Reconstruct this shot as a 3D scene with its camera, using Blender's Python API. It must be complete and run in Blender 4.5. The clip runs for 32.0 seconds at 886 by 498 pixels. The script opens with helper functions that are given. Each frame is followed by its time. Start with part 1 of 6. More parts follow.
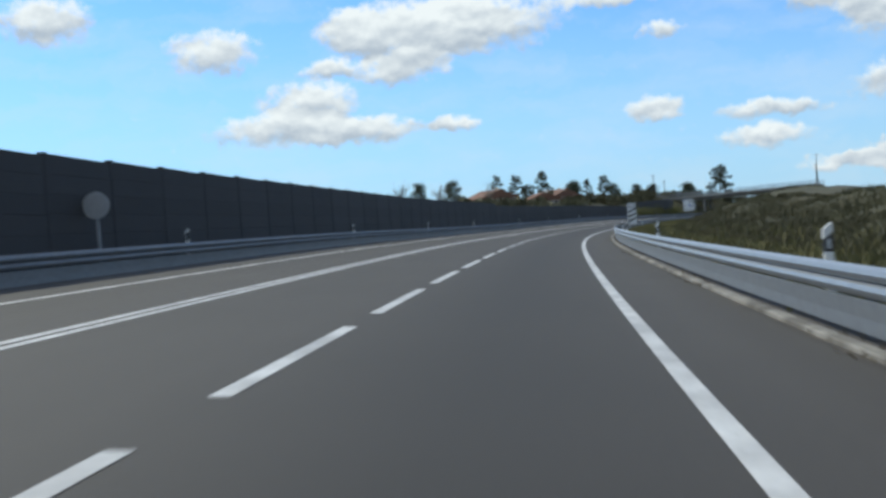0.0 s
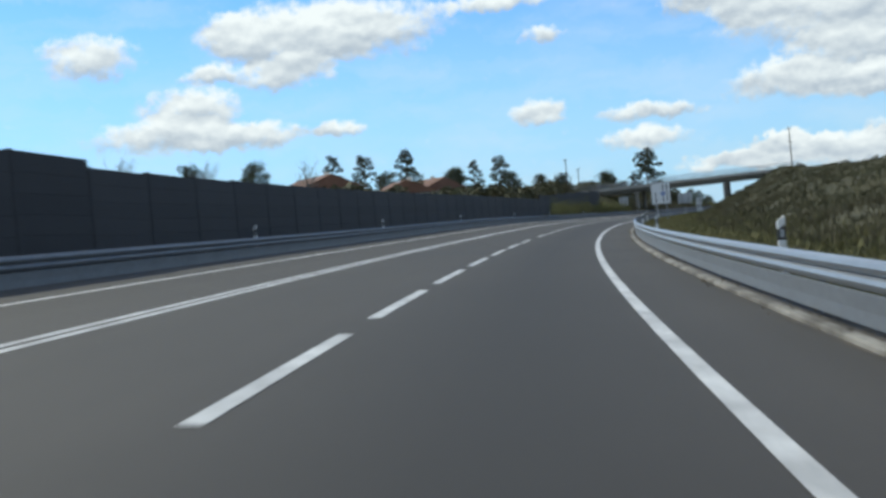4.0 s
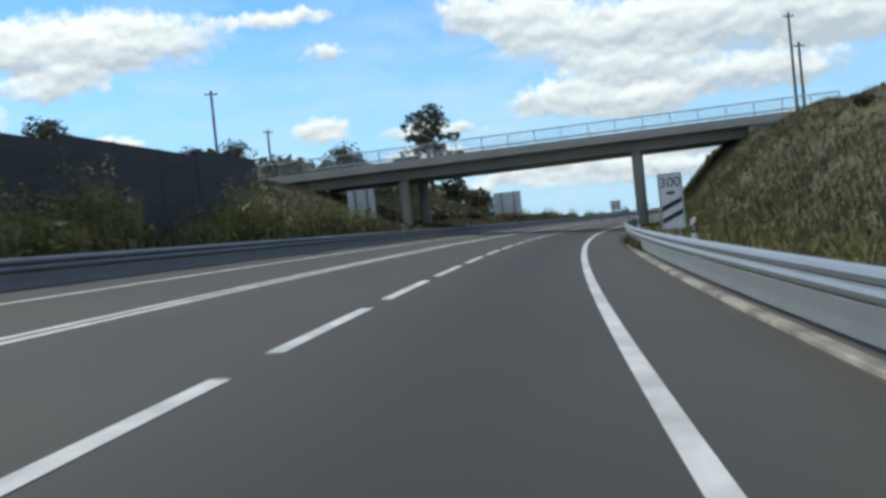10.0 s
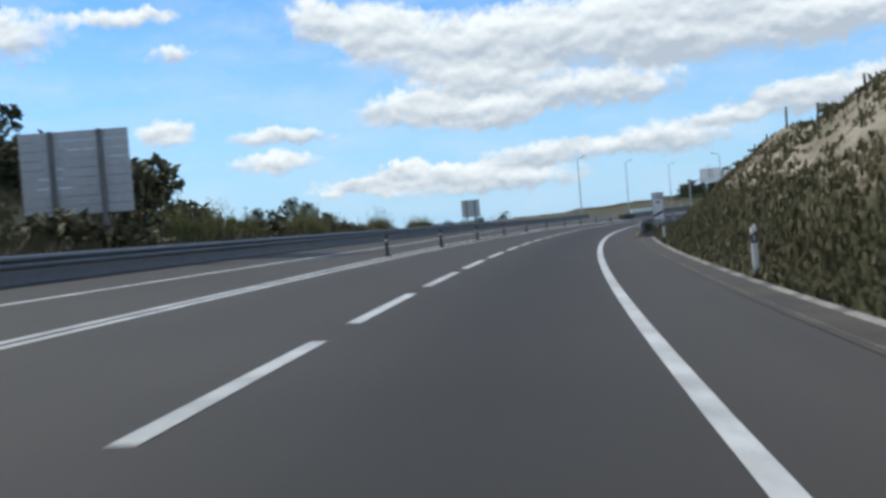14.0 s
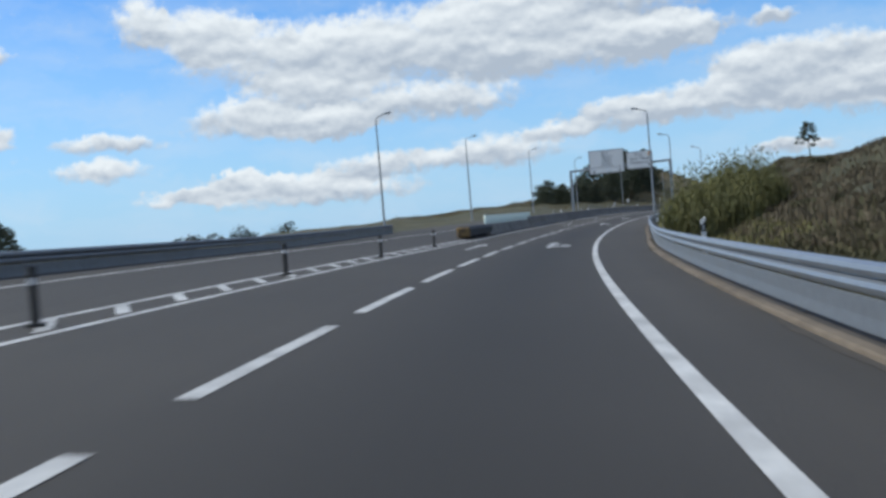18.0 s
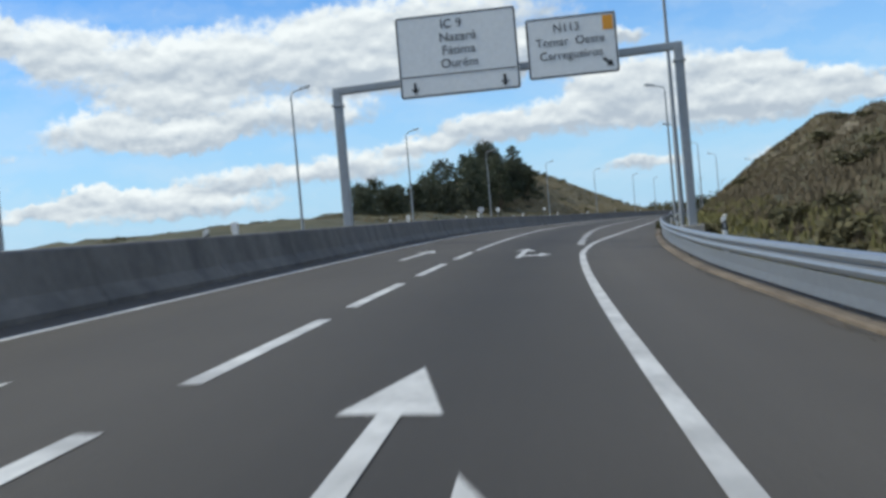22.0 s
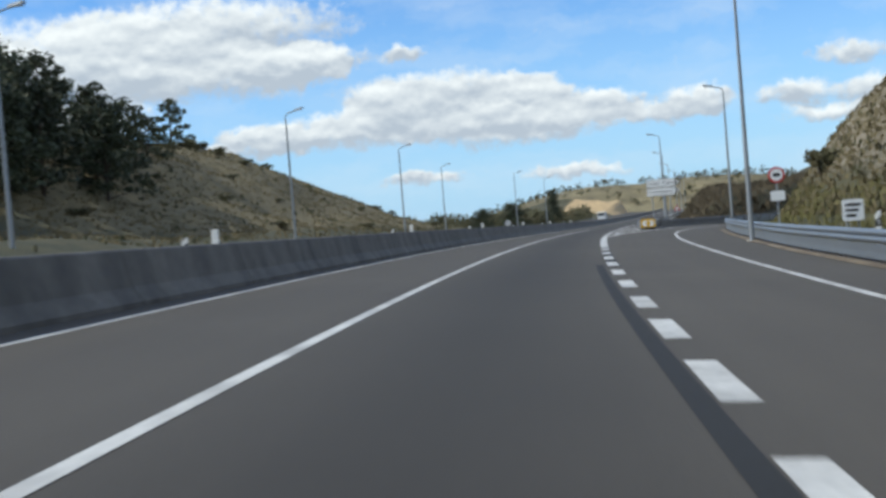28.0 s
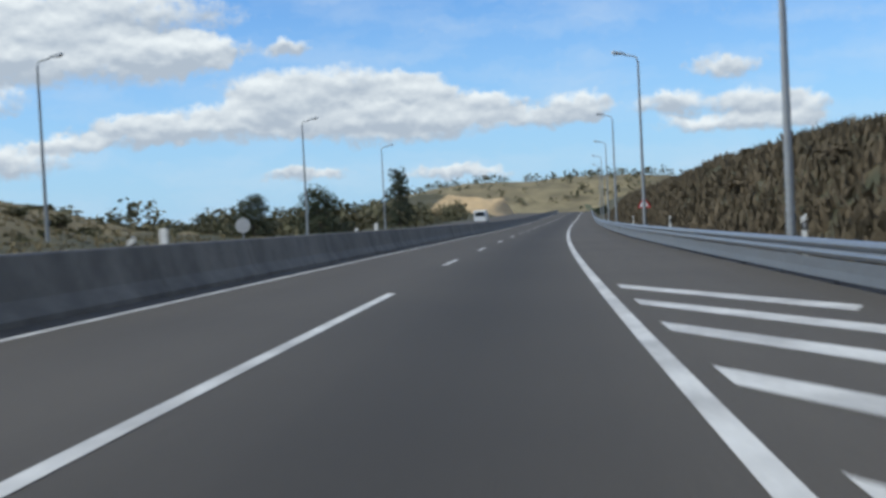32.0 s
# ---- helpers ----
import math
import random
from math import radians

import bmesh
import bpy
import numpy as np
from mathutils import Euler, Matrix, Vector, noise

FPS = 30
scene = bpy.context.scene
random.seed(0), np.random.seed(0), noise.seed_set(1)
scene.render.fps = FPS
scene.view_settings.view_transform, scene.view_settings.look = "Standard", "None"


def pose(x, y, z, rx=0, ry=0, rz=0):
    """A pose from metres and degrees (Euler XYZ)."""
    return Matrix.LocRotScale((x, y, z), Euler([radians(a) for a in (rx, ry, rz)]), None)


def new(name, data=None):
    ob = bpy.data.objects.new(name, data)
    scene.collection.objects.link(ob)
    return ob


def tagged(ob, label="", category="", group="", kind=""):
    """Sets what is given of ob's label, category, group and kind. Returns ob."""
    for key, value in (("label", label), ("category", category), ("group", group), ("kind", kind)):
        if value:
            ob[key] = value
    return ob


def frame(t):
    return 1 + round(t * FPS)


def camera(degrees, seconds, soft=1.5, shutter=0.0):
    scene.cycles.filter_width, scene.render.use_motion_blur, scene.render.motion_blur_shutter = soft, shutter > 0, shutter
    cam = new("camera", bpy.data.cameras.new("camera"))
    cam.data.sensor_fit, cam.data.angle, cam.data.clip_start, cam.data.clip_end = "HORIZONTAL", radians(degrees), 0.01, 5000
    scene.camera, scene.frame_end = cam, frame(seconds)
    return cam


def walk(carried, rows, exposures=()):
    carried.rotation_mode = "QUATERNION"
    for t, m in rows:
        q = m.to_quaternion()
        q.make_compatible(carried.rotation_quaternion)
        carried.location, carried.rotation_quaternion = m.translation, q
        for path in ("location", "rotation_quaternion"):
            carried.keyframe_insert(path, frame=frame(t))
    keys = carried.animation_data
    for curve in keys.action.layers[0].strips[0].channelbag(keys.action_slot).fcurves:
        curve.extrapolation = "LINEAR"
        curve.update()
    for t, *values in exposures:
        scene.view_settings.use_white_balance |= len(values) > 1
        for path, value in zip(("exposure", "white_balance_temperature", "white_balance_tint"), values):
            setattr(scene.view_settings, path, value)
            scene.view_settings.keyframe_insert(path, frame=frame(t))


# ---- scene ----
cam = camera(43.82, 32.0, soft=3.2, shutter=0.25)
# seconds, place, turn about z, tilt, lean
PATH = [
    (0.0, -0.001, -0.032, 1.181, -0.002, -0.376, -4.310),
    (0.5, 1.020, 11.869, 1.293, -0.820, -0.401, -4.641),
    (1.0, 2.234, 22.637, 1.414, -1.563, -0.501, -4.955),
    (1.5, 3.806, 36.227, 1.571, -2.150, -0.183, -5.331),
    (2.0, 4.969, 45.618, 1.674, -2.647, -0.428, -5.370),
    (2.5, 6.920, 60.694, 1.833, -3.136, -0.403, -5.487),
    (3.0, 8.611, 72.748, 1.954, -3.821, -0.491, -5.504),
    (3.5, 10.475, 84.842, 2.070, -4.730, -0.570, -5.460),
    (4.0, 12.559, 96.963, 2.182, -5.832, -0.612, -5.368),
    (4.5, 14.894, 109.097, 2.294, -7.038, -0.640, -5.227),
    (5.0, 17.554, 121.220, 2.406, -8.203, -0.700, -5.017),
    (5.5, 20.605, 133.718, 2.518, -9.141, -0.728, -5.157),
    (6.0, 23.863, 146.206, 2.631, -9.955, -0.453, -5.760),
    (6.5, 27.354, 158.915, 2.746, -10.774, -0.424, -5.930),
    (7.0, 31.595, 173.372, 2.902, -11.748, -0.317, -6.019),
    (7.5, 34.691, 183.509, 3.011, -12.688, -0.474, -6.151),
    (8.0, 39.119, 197.061, 3.113, -13.682, -0.694, -6.340),
    (8.5, 42.454, 206.902, 3.166, -14.459, -0.556, -6.078),
    (9.0, 46.572, 218.401, 3.212, -15.341, -0.659, -6.153),
    (9.5, 51.031, 230.320, 3.250, -16.125, -0.724, -5.951),
    (10.0, 54.634, 239.570, 3.300, -17.015, -0.768, -5.824),
    (10.5, 60.395, 253.626, 3.374, -17.924, -0.782, -5.649),
    (11.0, 66.062, 266.664, 3.425, -18.979, -0.905, -5.390),
    (11.5, 70.220, 275.986, 3.460, -19.905, -0.871, -5.501),
    (12.0, 75.558, 287.460, 3.492, -20.954, -0.861, -5.487),
    (12.5, 80.272, 297.185, 3.510, -21.989, -0.911, -5.090),
    (13.0, 85.751, 307.845, 3.537, -23.069, -1.065, -5.001),
    (13.5, 91.091, 317.837, 3.548, -23.992, -0.907, -5.233),
    (14.0, 96.996, 328.234, 3.575, -24.938, -1.058, -4.916),
    (14.5, 102.804, 338.340, 3.582, -25.967, -1.038, -4.773),
    (15.0, 108.969, 348.273, 3.588, -27.059, -1.113, -4.674),
    (15.5, 115.220, 358.188, 3.595, -28.129, -1.229, -4.631),
    (16.0, 121.695, 367.988, 3.598, -29.174, -1.349, -4.634),
    (16.5, 128.357, 377.685, 3.599, -30.208, -1.388, -4.686),
    (17.0, 135.185, 387.281, 3.593, -31.273, -1.143, -4.816),
    (17.5, 142.258, 396.826, 3.572, -32.377, -1.262, -4.779),
    (18.0, 149.546, 406.233, 3.556, -33.527, -1.197, -4.754),
    (18.5, 156.901, 415.372, 3.521, -34.717, -1.262, -4.731),
    (19.0, 164.488, 424.399, 3.482, -35.836, -1.195, -4.920),
    (19.5, 172.375, 433.619, 3.473, -36.873, -1.196, -4.704),
    (20.0, 180.181, 442.233, 3.475, -37.738, -1.195, -4.519),
    (20.5, 188.625, 451.306, 3.502, -38.572, -1.156, -4.494),
    (21.0, 196.755, 459.877, 3.537, -39.305, -1.333, -4.425),
    (21.5, 205.172, 468.442, 3.577, -40.104, -0.954, -4.774),
    (22.0, 213.715, 476.900, 3.639, -40.775, -1.005, -5.033),
    (22.5, 222.580, 485.663, 3.708, -41.652, -1.099, -4.938),
    (23.0, 231.772, 494.243, 3.774, -42.627, -1.156, -5.122),
    (23.5, 240.950, 502.553, 3.855, -43.493, -1.032, -5.386),
    (24.0, 250.282, 510.748, 3.912, -44.502, -1.014, -5.560),
    (24.5, 259.688, 518.678, 3.959, -45.597, -1.215, -5.516),
    (25.0, 269.226, 526.426, 3.991, -46.699, -1.206, -5.555),
    (25.5, 278.864, 534.055, 4.010, -47.518, -1.236, -5.412),
    (26.0, 288.641, 541.513, 4.019, -48.381, -1.220, -5.164),
    (26.5, 298.533, 548.821, 4.018, -49.288, -1.233, -4.884),
    (27.0, 308.545, 555.970, 4.012, -50.239, -1.280, -4.636),
    (27.5, 318.679, 562.949, 4.003, -51.235, -1.310, -4.497),
    (28.0, 329.287, 569.942, 3.991, -52.275, -1.216, -4.579),
    (28.5, 339.347, 576.322, 3.975, -53.129, -1.407, -4.346),
    (29.0, 349.871, 582.697, 3.949, -54.165, -1.327, -4.054),
    (29.5, 360.393, 588.973, 3.924, -55.127, -1.390, -3.423),
    (30.0, 371.023, 595.059, 3.888, -56.130, -1.428, -3.136),
    (30.5, 381.759, 600.905, 3.815, -56.963, -1.713, -2.925),
    (31.0, 392.574, 606.597, 3.725, -57.705, -1.732, -2.886),
    (31.5, 403.477, 612.234, 3.638, -58.051, -1.665, -3.087),
    (32.0, 416.221, 618.691, 3.522, -58.487, -1.696, -2.832),
]
# seconds, stops, white balance
GRADE = [(0.0, -0.05, 6250, 2), (2.5, -0.05, 6250, 2), (5.0, 0.06, 6350, 0), (12.0, 0.12, 6400, 2), (14.0, 0.04, 6250, 4), (17.0, -0.12, 6150, 5), (20.0, -0.08, 6200, 5), (22.0, 0.0, 6330, 3), (25.0, -0.03, 6330, 3), (28.0, 0.03, 6300, 3), (30.0, -0.07, 6250, 4), (32.0, -0.1, 6200, 4)]
walk(cam, [(t, pose(x, y, z, 90 + tilt, 0, turn) @ pose(0, 0, 0, 0, 0, lean)) for t, x, y, z, turn, tilt, lean in PATH], exposures=GRADE)

# ---- sky and sun ----
SUN_AZ, SUN_EL = -47.0, 44.0    # degrees: azimuth clockwise from +y, elevation
world = bpy.data.worlds.new("sky")
scene.world = world
world.use_nodes = True
wn, wl = world.node_tree.nodes, world.node_tree.links
wn.clear()
sky = wn.new("ShaderNodeTexSky")
sky.sky_type = "NISHITA"
sky.sun_disc = False
sky.sun_elevation, sky.sun_rotation = radians(SUN_EL), radians(SUN_AZ)
sky.altitude, sky.air_density, sky.dust_density, sky.ozone_density = 100, 1.0, 0.6, 1.5

# clouds as they stand in the sky: azimuth, elevation, half width, half height, in degrees
CLOUDS_FIRST = [(-19.2, 12.2, 2.35, 1.2), (-11.0, 10.4, 2.2, 1.08), (-7.5, 6.4, 4.0, 0.86), (-6.2, 7.7, 2.6, 0.99), (-5.3, 9.3, 1.5, 0.56), (-3.9, 11.1, 1.8, 1.17), (-3.5, 6.1, 3.2, 0.74), (-1.4, 9.1, 2.5, 0.86), (-0.8, 11.0, 3.5, 1.7), (1.1, 6.1, 1.5, 0.43), (3.0, 11.1, 4.1, 1.39), (9.8, 11.7, 2.9, 0.49), (11.5, 5.9, 1.5, 0.62), (12.1, 9.8, 1.1, 0.49)]
CLOUDS_SECOND = [(16.6, 4.1, 2.4, 0.56), (17.3, 5.4, 2.5, 0.46), (19.3, 11.3, 1.3, 1.39), (21.0, 2.5, 2.6, 0.43), (22.0, 10.6, 2.6, 1.3), (23.4, 6.2, 2.8, 0.93), (23.7, 3.4, 1.1, 0.37), (23.9, 3.1, 1.8, 0.43), (25.6, 2.8, 4.4, 0.56), (26.6, 9.4, 5.6, 1.7), (27.3, 2.2, 5.6, 0.62), (27.6, 5.7, 3.2, 0.74), (27.8, 7.2, 4.0, 1.23), (29.1, 5.8, 2.9, 0.74)]
CLOUDS_THIRD = [(31.4, 3.4, 4.1, 0.68), (34.4, 6.5, 3.8, 0.99), (34.4, 9.5, 6.8, 2.01), (36.9, 3.7, 3.2, 0.86), (40.0, 4.5, 1.8, 0.49), (40.7, 8.6, 6.5, 1.39), (41.4, 10.8, 6.8, 1.54), (43.3, 5.0, 2.9, 0.86), (45.5, 8.9, 3.7, 0.8), (45.8, 8.5, 2.6, 0.8), (47.8, 5.3, 5.3, 0.99), (50.7, 6.2, 3.2, 1.11), (51.0, 9.0, 1.2, 0.43), (51.7, 2.5, 2.1, 0.37)]
CLOUDS_FOURTH = [(52.3, 6.9, 4.7, 1.05), (55.4, 5.3, 4.7, 0.68), (56.2, 4.7, 5.3, 0.8), (57.2, 6.7, 2.4, 0.68), (57.8, 5.8, 3.5, 1.05), (59.3, 2.2, 2.6, 0.4), (61.3, 5.5, 2.1, 0.8), (64.1, 4.8, 2.9, 0.56), (65.8, 5.4, 1.9, 0.8), (70.5, 5.1, 1.8, 0.74), (73.3, 6.8, 1.9, 0.56), (73.9, 4.0, 4.4, 0.46), (74.2, 5.0, 1.8, 0.8), (76.5, 4.6, 1.8, 0.74)]


def wnode(kind, op=None, *ins):
    n = wn.new(kind)
    if op:
        n.operation = op
    for k, v in enumerate(ins):
        if v is None:
            continue
        if hasattr(v, "is_output"):
            wl.new(v, n.inputs[k])
        else:
            n.inputs[k].default_value = v
    return n


where = wn.new("ShaderNodeTexCoord")
axes = wnode("ShaderNodeSeparateXYZ", None, where.outputs["Generated"])
azimuth = wnode("ShaderNodeMath", "MULTIPLY", wnode("ShaderNodeMath", "ARCTAN2", axes.outputs[0], axes.outputs[1]).outputs[0], 57.2958)
elevation = wnode("ShaderNodeMath", "MULTIPLY", wnode("ShaderNodeMath", "ARCSINE", axes.outputs[2]).outputs[0], 57.2958)
spot = wnode("ShaderNodeCombineXYZ", None, azimuth.outputs[0], elevation.outputs[0], 0.0)
curl = []
for size, amount in ((0.45, 1.3), (1.6, 1.0)):
    ns = wn.new("ShaderNodeTexNoise")
    ns.inputs["Scale"].default_value, ns.inputs["Detail"].default_value = size, 4.0
    wl.new(spot.outputs[0], ns.inputs["Vector"])
    curl.append(wnode("ShaderNodeVectorMath", "MULTIPLY", wnode("ShaderNodeVectorMath", "SUBTRACT", ns.outputs["Color"], (0.5, 0.5, 0.5)).outputs[0], (amount * 1.6, amount * 0.8, 0.0)))
bent = wnode("ShaderNodeVectorMath", "ADD", wnode("ShaderNodeVectorMath", "ADD", spot.outputs[0], curl[0].outputs[0]).outputs[0], curl[1].outputs[0])
total, tall = None, None
for az, el, rw, rh in CLOUDS_FIRST + CLOUDS_SECOND + CLOUDS_THIRD + CLOUDS_FOURTH:
    q = wnode("ShaderNodeVectorMath", "MULTIPLY_ADD", bent.outputs[0], (0.8 / rw, 0.8 / rh, 0.0), (-az * 0.8 / rw, -el * 0.8 / rh, 0.0))
    d = wnode("ShaderNodeMath", "SUBTRACT", 1.0, wnode("ShaderNodeVectorMath", "DOT_PRODUCT", q.outputs[0], q.outputs[0]).outputs["Value"])
    d.use_clamp = True
    h = wnode("ShaderNodeVectorMath", "SCALE", q.outputs[0])
    wl.new(d.outputs[0], h.inputs["Scale"])
    total = d.outputs[0] if total is None else wnode("ShaderNodeMath", "ADD", total, d.outputs[0]).outputs[0]
    tall = h.outputs[0] if tall is None else wnode("ShaderNodeVectorMath", "ADD", tall, h.outputs[0]).outputs[0]
fluff = wn.new("ShaderNodeTexNoise")
fluff.inputs["Scale"].default_value, fluff.inputs["Detail"].default_value, fluff.inputs["Roughness"].default_value = 1.3, 8.0, 0.64
wl.new(spot.outputs[0], fluff.inputs["Vector"])
body = wnode("ShaderNodeMath", "MULTIPLY_ADD", wnode("ShaderNodeMath", "SUBTRACT", fluff.outputs[0], 0.5).outputs[0], 1.45, total)
cover = wn.new("ShaderNodeMapRange")
cover.interpolation_type = "SMOOTHSTEP"
cover.inputs[1].default_value, cover.inputs[2].default_value = 0.10, 0.90
# beyond the part of the sky that the road looks into, broken cloud goes on
outside = wnode("ShaderNodeMath", "MAXIMUM", wnode("ShaderNodeMapRange", None, elevation.outputs[0], 14.0, 24.0).outputs[0], wnode("ShaderNodeMapRange", None, wnode("ShaderNodeMath", "ABSOLUTE", wnode("ShaderNodeMath", "SUBTRACT", azimuth.outputs[0], 30.0).outputs[0]).outputs[0], 56.0, 75.0).outputs[0])
broken = wn.new("ShaderNodeTexNoise")
broken.inputs["Scale"].default_value, broken.inputs["Detail"].default_value = 2.6, 6.0
wl.new(where.outputs["Generated"], broken.inputs["Vector"])
more = wnode("ShaderNodeMath", "MULTIPLY", outside.outputs[0], wnode("ShaderNodeMapRange", None, broken.outputs[0], 0.42, 0.6).outputs[0])
wl.new(wnode("ShaderNodeMath", "ADD", body.outputs[0], more.outputs[0]).outputs[0], cover.inputs[0])
topness = wnode("ShaderNodeMath", "DIVIDE", wnode("ShaderNodeSeparateXYZ", None, tall).outputs[1], wnode("ShaderNodeMath", "ADD", total, 0.15).outputs[0])
lit = wn.new("ShaderNodeMapRange")
lit.inputs[1].default_value, lit.inputs[2].default_value = -0.55, 0.4
# billows: each one lighter on its upper side, greyer away from the sun
billow = []
for up in (0.0, 0.45):
    bl = wn.new("ShaderNodeTexNoise")
    bl.inputs["Scale"].default_value, bl.inputs["Detail"].default_value = 0.75, 6.0
    wl.new(wnode("ShaderNodeVectorMath", "MULTIPLY_ADD", spot.outputs[0], (0.7, 1.25, 0.0), (0.0, up, 0.0)).outputs[0], bl.inputs["Vector"])
    billow.append(bl.outputs[0])
relief = wnode("ShaderNodeMath", "MULTIPLY", wnode("ShaderNodeMath", "SUBTRACT", billow[0], billow[1]).outputs[0], 1.7)
greyer = wnode("ShaderNodeMapRange", None, azimuth.outputs[0], 12.0, 50.0, 0.0, 0.2)
wl.new(wnode("ShaderNodeMath", "SUBTRACT", wnode("ShaderNodeMath", "ADD", relief.outputs[0], topness.outputs[0]).outputs[0], greyer.outputs[0]).outputs[0], lit.inputs[0])
cloud_colour = wn.new("ShaderNodeMix")
cloud_colour.data_type = "RGBA"
cloud_colour.inputs[6].default_value, cloud_colour.inputs[7].default_value = (5.0, 5.5, 6.4, 1), (9.5, 9.6, 9.8, 1)
wl.new(lit.outputs[0], cloud_colour.inputs[0])
tint = wn.new("ShaderNodeMix")
tint.data_type, tint.blend_type = "RGBA", "MULTIPLY"
tint.inputs[0].default_value = 1.0
tint.inputs[7].default_value = (0.73, 1.15, 1.7, 1)
wl.new(sky.outputs[0], tint.inputs[6])
# pale haze towards the horizon
haze = wn.new("ShaderNodeMapRange")
haze.inputs[1].default_value, haze.inputs[2].default_value, haze.inputs[3].default_value, haze.inputs[4].default_value = 0.0, 13.0, 0.8, 0.0
wl.new(elevation.outputs[0], haze.inputs[0])
hazed = wn.new("ShaderNodeMix")
hazed.data_type = "RGBA"
hazed.inputs[7].default_value = (5.0, 7.2, 9.7, 1)
wl.new(haze.outputs[0], hazed.inputs[0])
# thin streaky veil low over the horizon
veil = wn.new("ShaderNodeTexNoise")
veil.inputs["Scale"].default_value, veil.inputs["Detail"].default_value = 0.5, 6.0
wl.new(wnode("ShaderNodeVectorMath", "MULTIPLY", bent.outputs[0], (0.35, 1.3, 0.0)).outputs[0], veil.inputs["Vector"])
streaks = wnode("ShaderNodeMapRange", None, veil.outputs[0], 0.42, 0.75, 0.0, 0.34)
veiled = wn.new("ShaderNodeMix")
veiled.data_type = "RGBA"
veiled.inputs[7].default_value = (7.2, 8.0, 9.2, 1)
wl.new(streaks.outputs[0], veiled.inputs[0])
wl.new(hazed.outputs[2], veiled.inputs[6])
wl.new(tint.outputs[2], hazed.inputs[6])
full = wn.new("ShaderNodeMix")
full.data_type = "RGBA"
wl.new(cover.outputs[0], full.inputs[0])
wl.new(veiled.outputs[2], full.inputs[6])
wl.new(cloud_colour.outputs[2], full.inputs[7])
background = wn.new("ShaderNodeBackground")
background.inputs["Strength"].default_value = 0.1
wout = wn.new("ShaderNodeOutputWorld")
wl.new(full.outputs[2], background.inputs[0])
wl.new(background.outputs[0], wout.inputs[0])
sun = new("sun", bpy.data.lights.new("sun", "SUN"))
sun.data.energy, sun.data.angle, sun.data.color = 3.7, radians(1.6), (1.0, 0.93, 0.82)
sun_way = Vector((math.sin(radians(SUN_AZ)) * math.cos(radians(SUN_EL)), math.cos(radians(SUN_AZ)) * math.cos(radians(SUN_EL)), math.sin(radians(SUN_EL))))
sun.rotation_euler = sun_way.to_track_quat("Z", "Y").to_euler()

# ---- materials ----
def shader(name, base, rough=0.8, metal=0.0, vary=0.25, scale=3.0, fine=60.0, bump=0.15, other=None, spread=0.5, island=0.0, stretch=(1, 1, 1)):
    """A surface with variation at two scales: base mixed with other in patches, grain in value and relief."""
    m = bpy.data.materials.new(name)
    m.use_nodes = True
    n, l = m.node_tree.nodes, m.node_tree.links
    b = n["Principled BSDF"]
    b.inputs["Roughness"].default_value, b.inputs["Metallic"].default_value = rough, metal
    co = n.new("ShaderNodeTexCoord")
    mp = n.new("ShaderNodeMapping")
    mp.inputs["Scale"].default_value = stretch
    l.new(co.outputs["Object"], mp.inputs[0])
    big, small = n.new("ShaderNodeTexNoise"), n.new("ShaderNodeTexNoise")
    for t, s, d in ((big, scale, 5), (small, fine, 3)):
        t.inputs["Scale"].default_value, t.inputs["Detail"].default_value = s, d
        l.new(mp.outputs[0], t.inputs["Vector"])
    ramp = n.new("ShaderNodeMapRange")
    ramp.inputs[1].default_value, ramp.inputs[2].default_value = 0.5 - spread / 2, 0.5 + spread / 2
    l.new(big.outputs[0], ramp.inputs[0])
    mix = n.new("ShaderNodeMix")
    mix.data_type = "RGBA"
    o = other or tuple(c * (1 - vary) for c in base)
    mix.inputs[6].default_value, mix.inputs[7].default_value = (*base, 1), (*o, 1)
    l.new(ramp.outputs[0], mix.inputs[0])
    hsv = n.new("ShaderNodeHueSaturation")
    grain = n.new("ShaderNodeMapRange")
    grain.inputs[1].default_value, grain.inputs[2].default_value = 0.3, 0.7
    grain.inputs[3].default_value, grain.inputs[4].default_value = 1 - vary, 1 + vary
    l.new(small.outputs[0], grain.inputs[0])
    last = grain.outputs[0]
    if island:
        geo = n.new("ShaderNodeNewGeometry")
        obi = n.new("ShaderNodeObjectInfo")
        add = n.new("ShaderNodeMath")
        add.operation = "ADD"
        l.new(geo.outputs["Random Per Island"], add.inputs[0])
        l.new(obi.outputs["Random"], add.inputs[1])
        rg = n.new("ShaderNodeMapRange")
        rg.inputs[2].default_value = 2.0
        rg.inputs[3].default_value, rg.inputs[4].default_value = 1 - island, 1 + island
        l.new(add.outputs[0], rg.inputs[0])
        mul = n.new("ShaderNodeMath")
        mul.operation = "MULTIPLY"
        l.new(last, mul.inputs[0])
        l.new(rg.outputs[0], mul.inputs[1])
        last = mul.outputs[0]
    l.new(last, hsv.inputs["Value"])
    l.new(mix.outputs[2], hsv.inputs["Color"])
    l.new(hsv.outputs[0], b.inputs["Base Color"])
    if bump:
        bp = n.new("ShaderNodeBump")
        bp.inputs["Strength"].default_value, bp.inputs["Distance"].default_value = bump, 0.02
        l.new(small.outputs[0], bp.inputs["Height"])
        l.new(bp.outputs[0], b.inputs["Normal"])
    return m


ASPHALT = shader("asphalt", (0.058, 0.050, 0.0405), 0.85, vary=0.2, scale=0.18, fine=45, bump=0.25, other=(0.045, 0.0388, 0.0315))


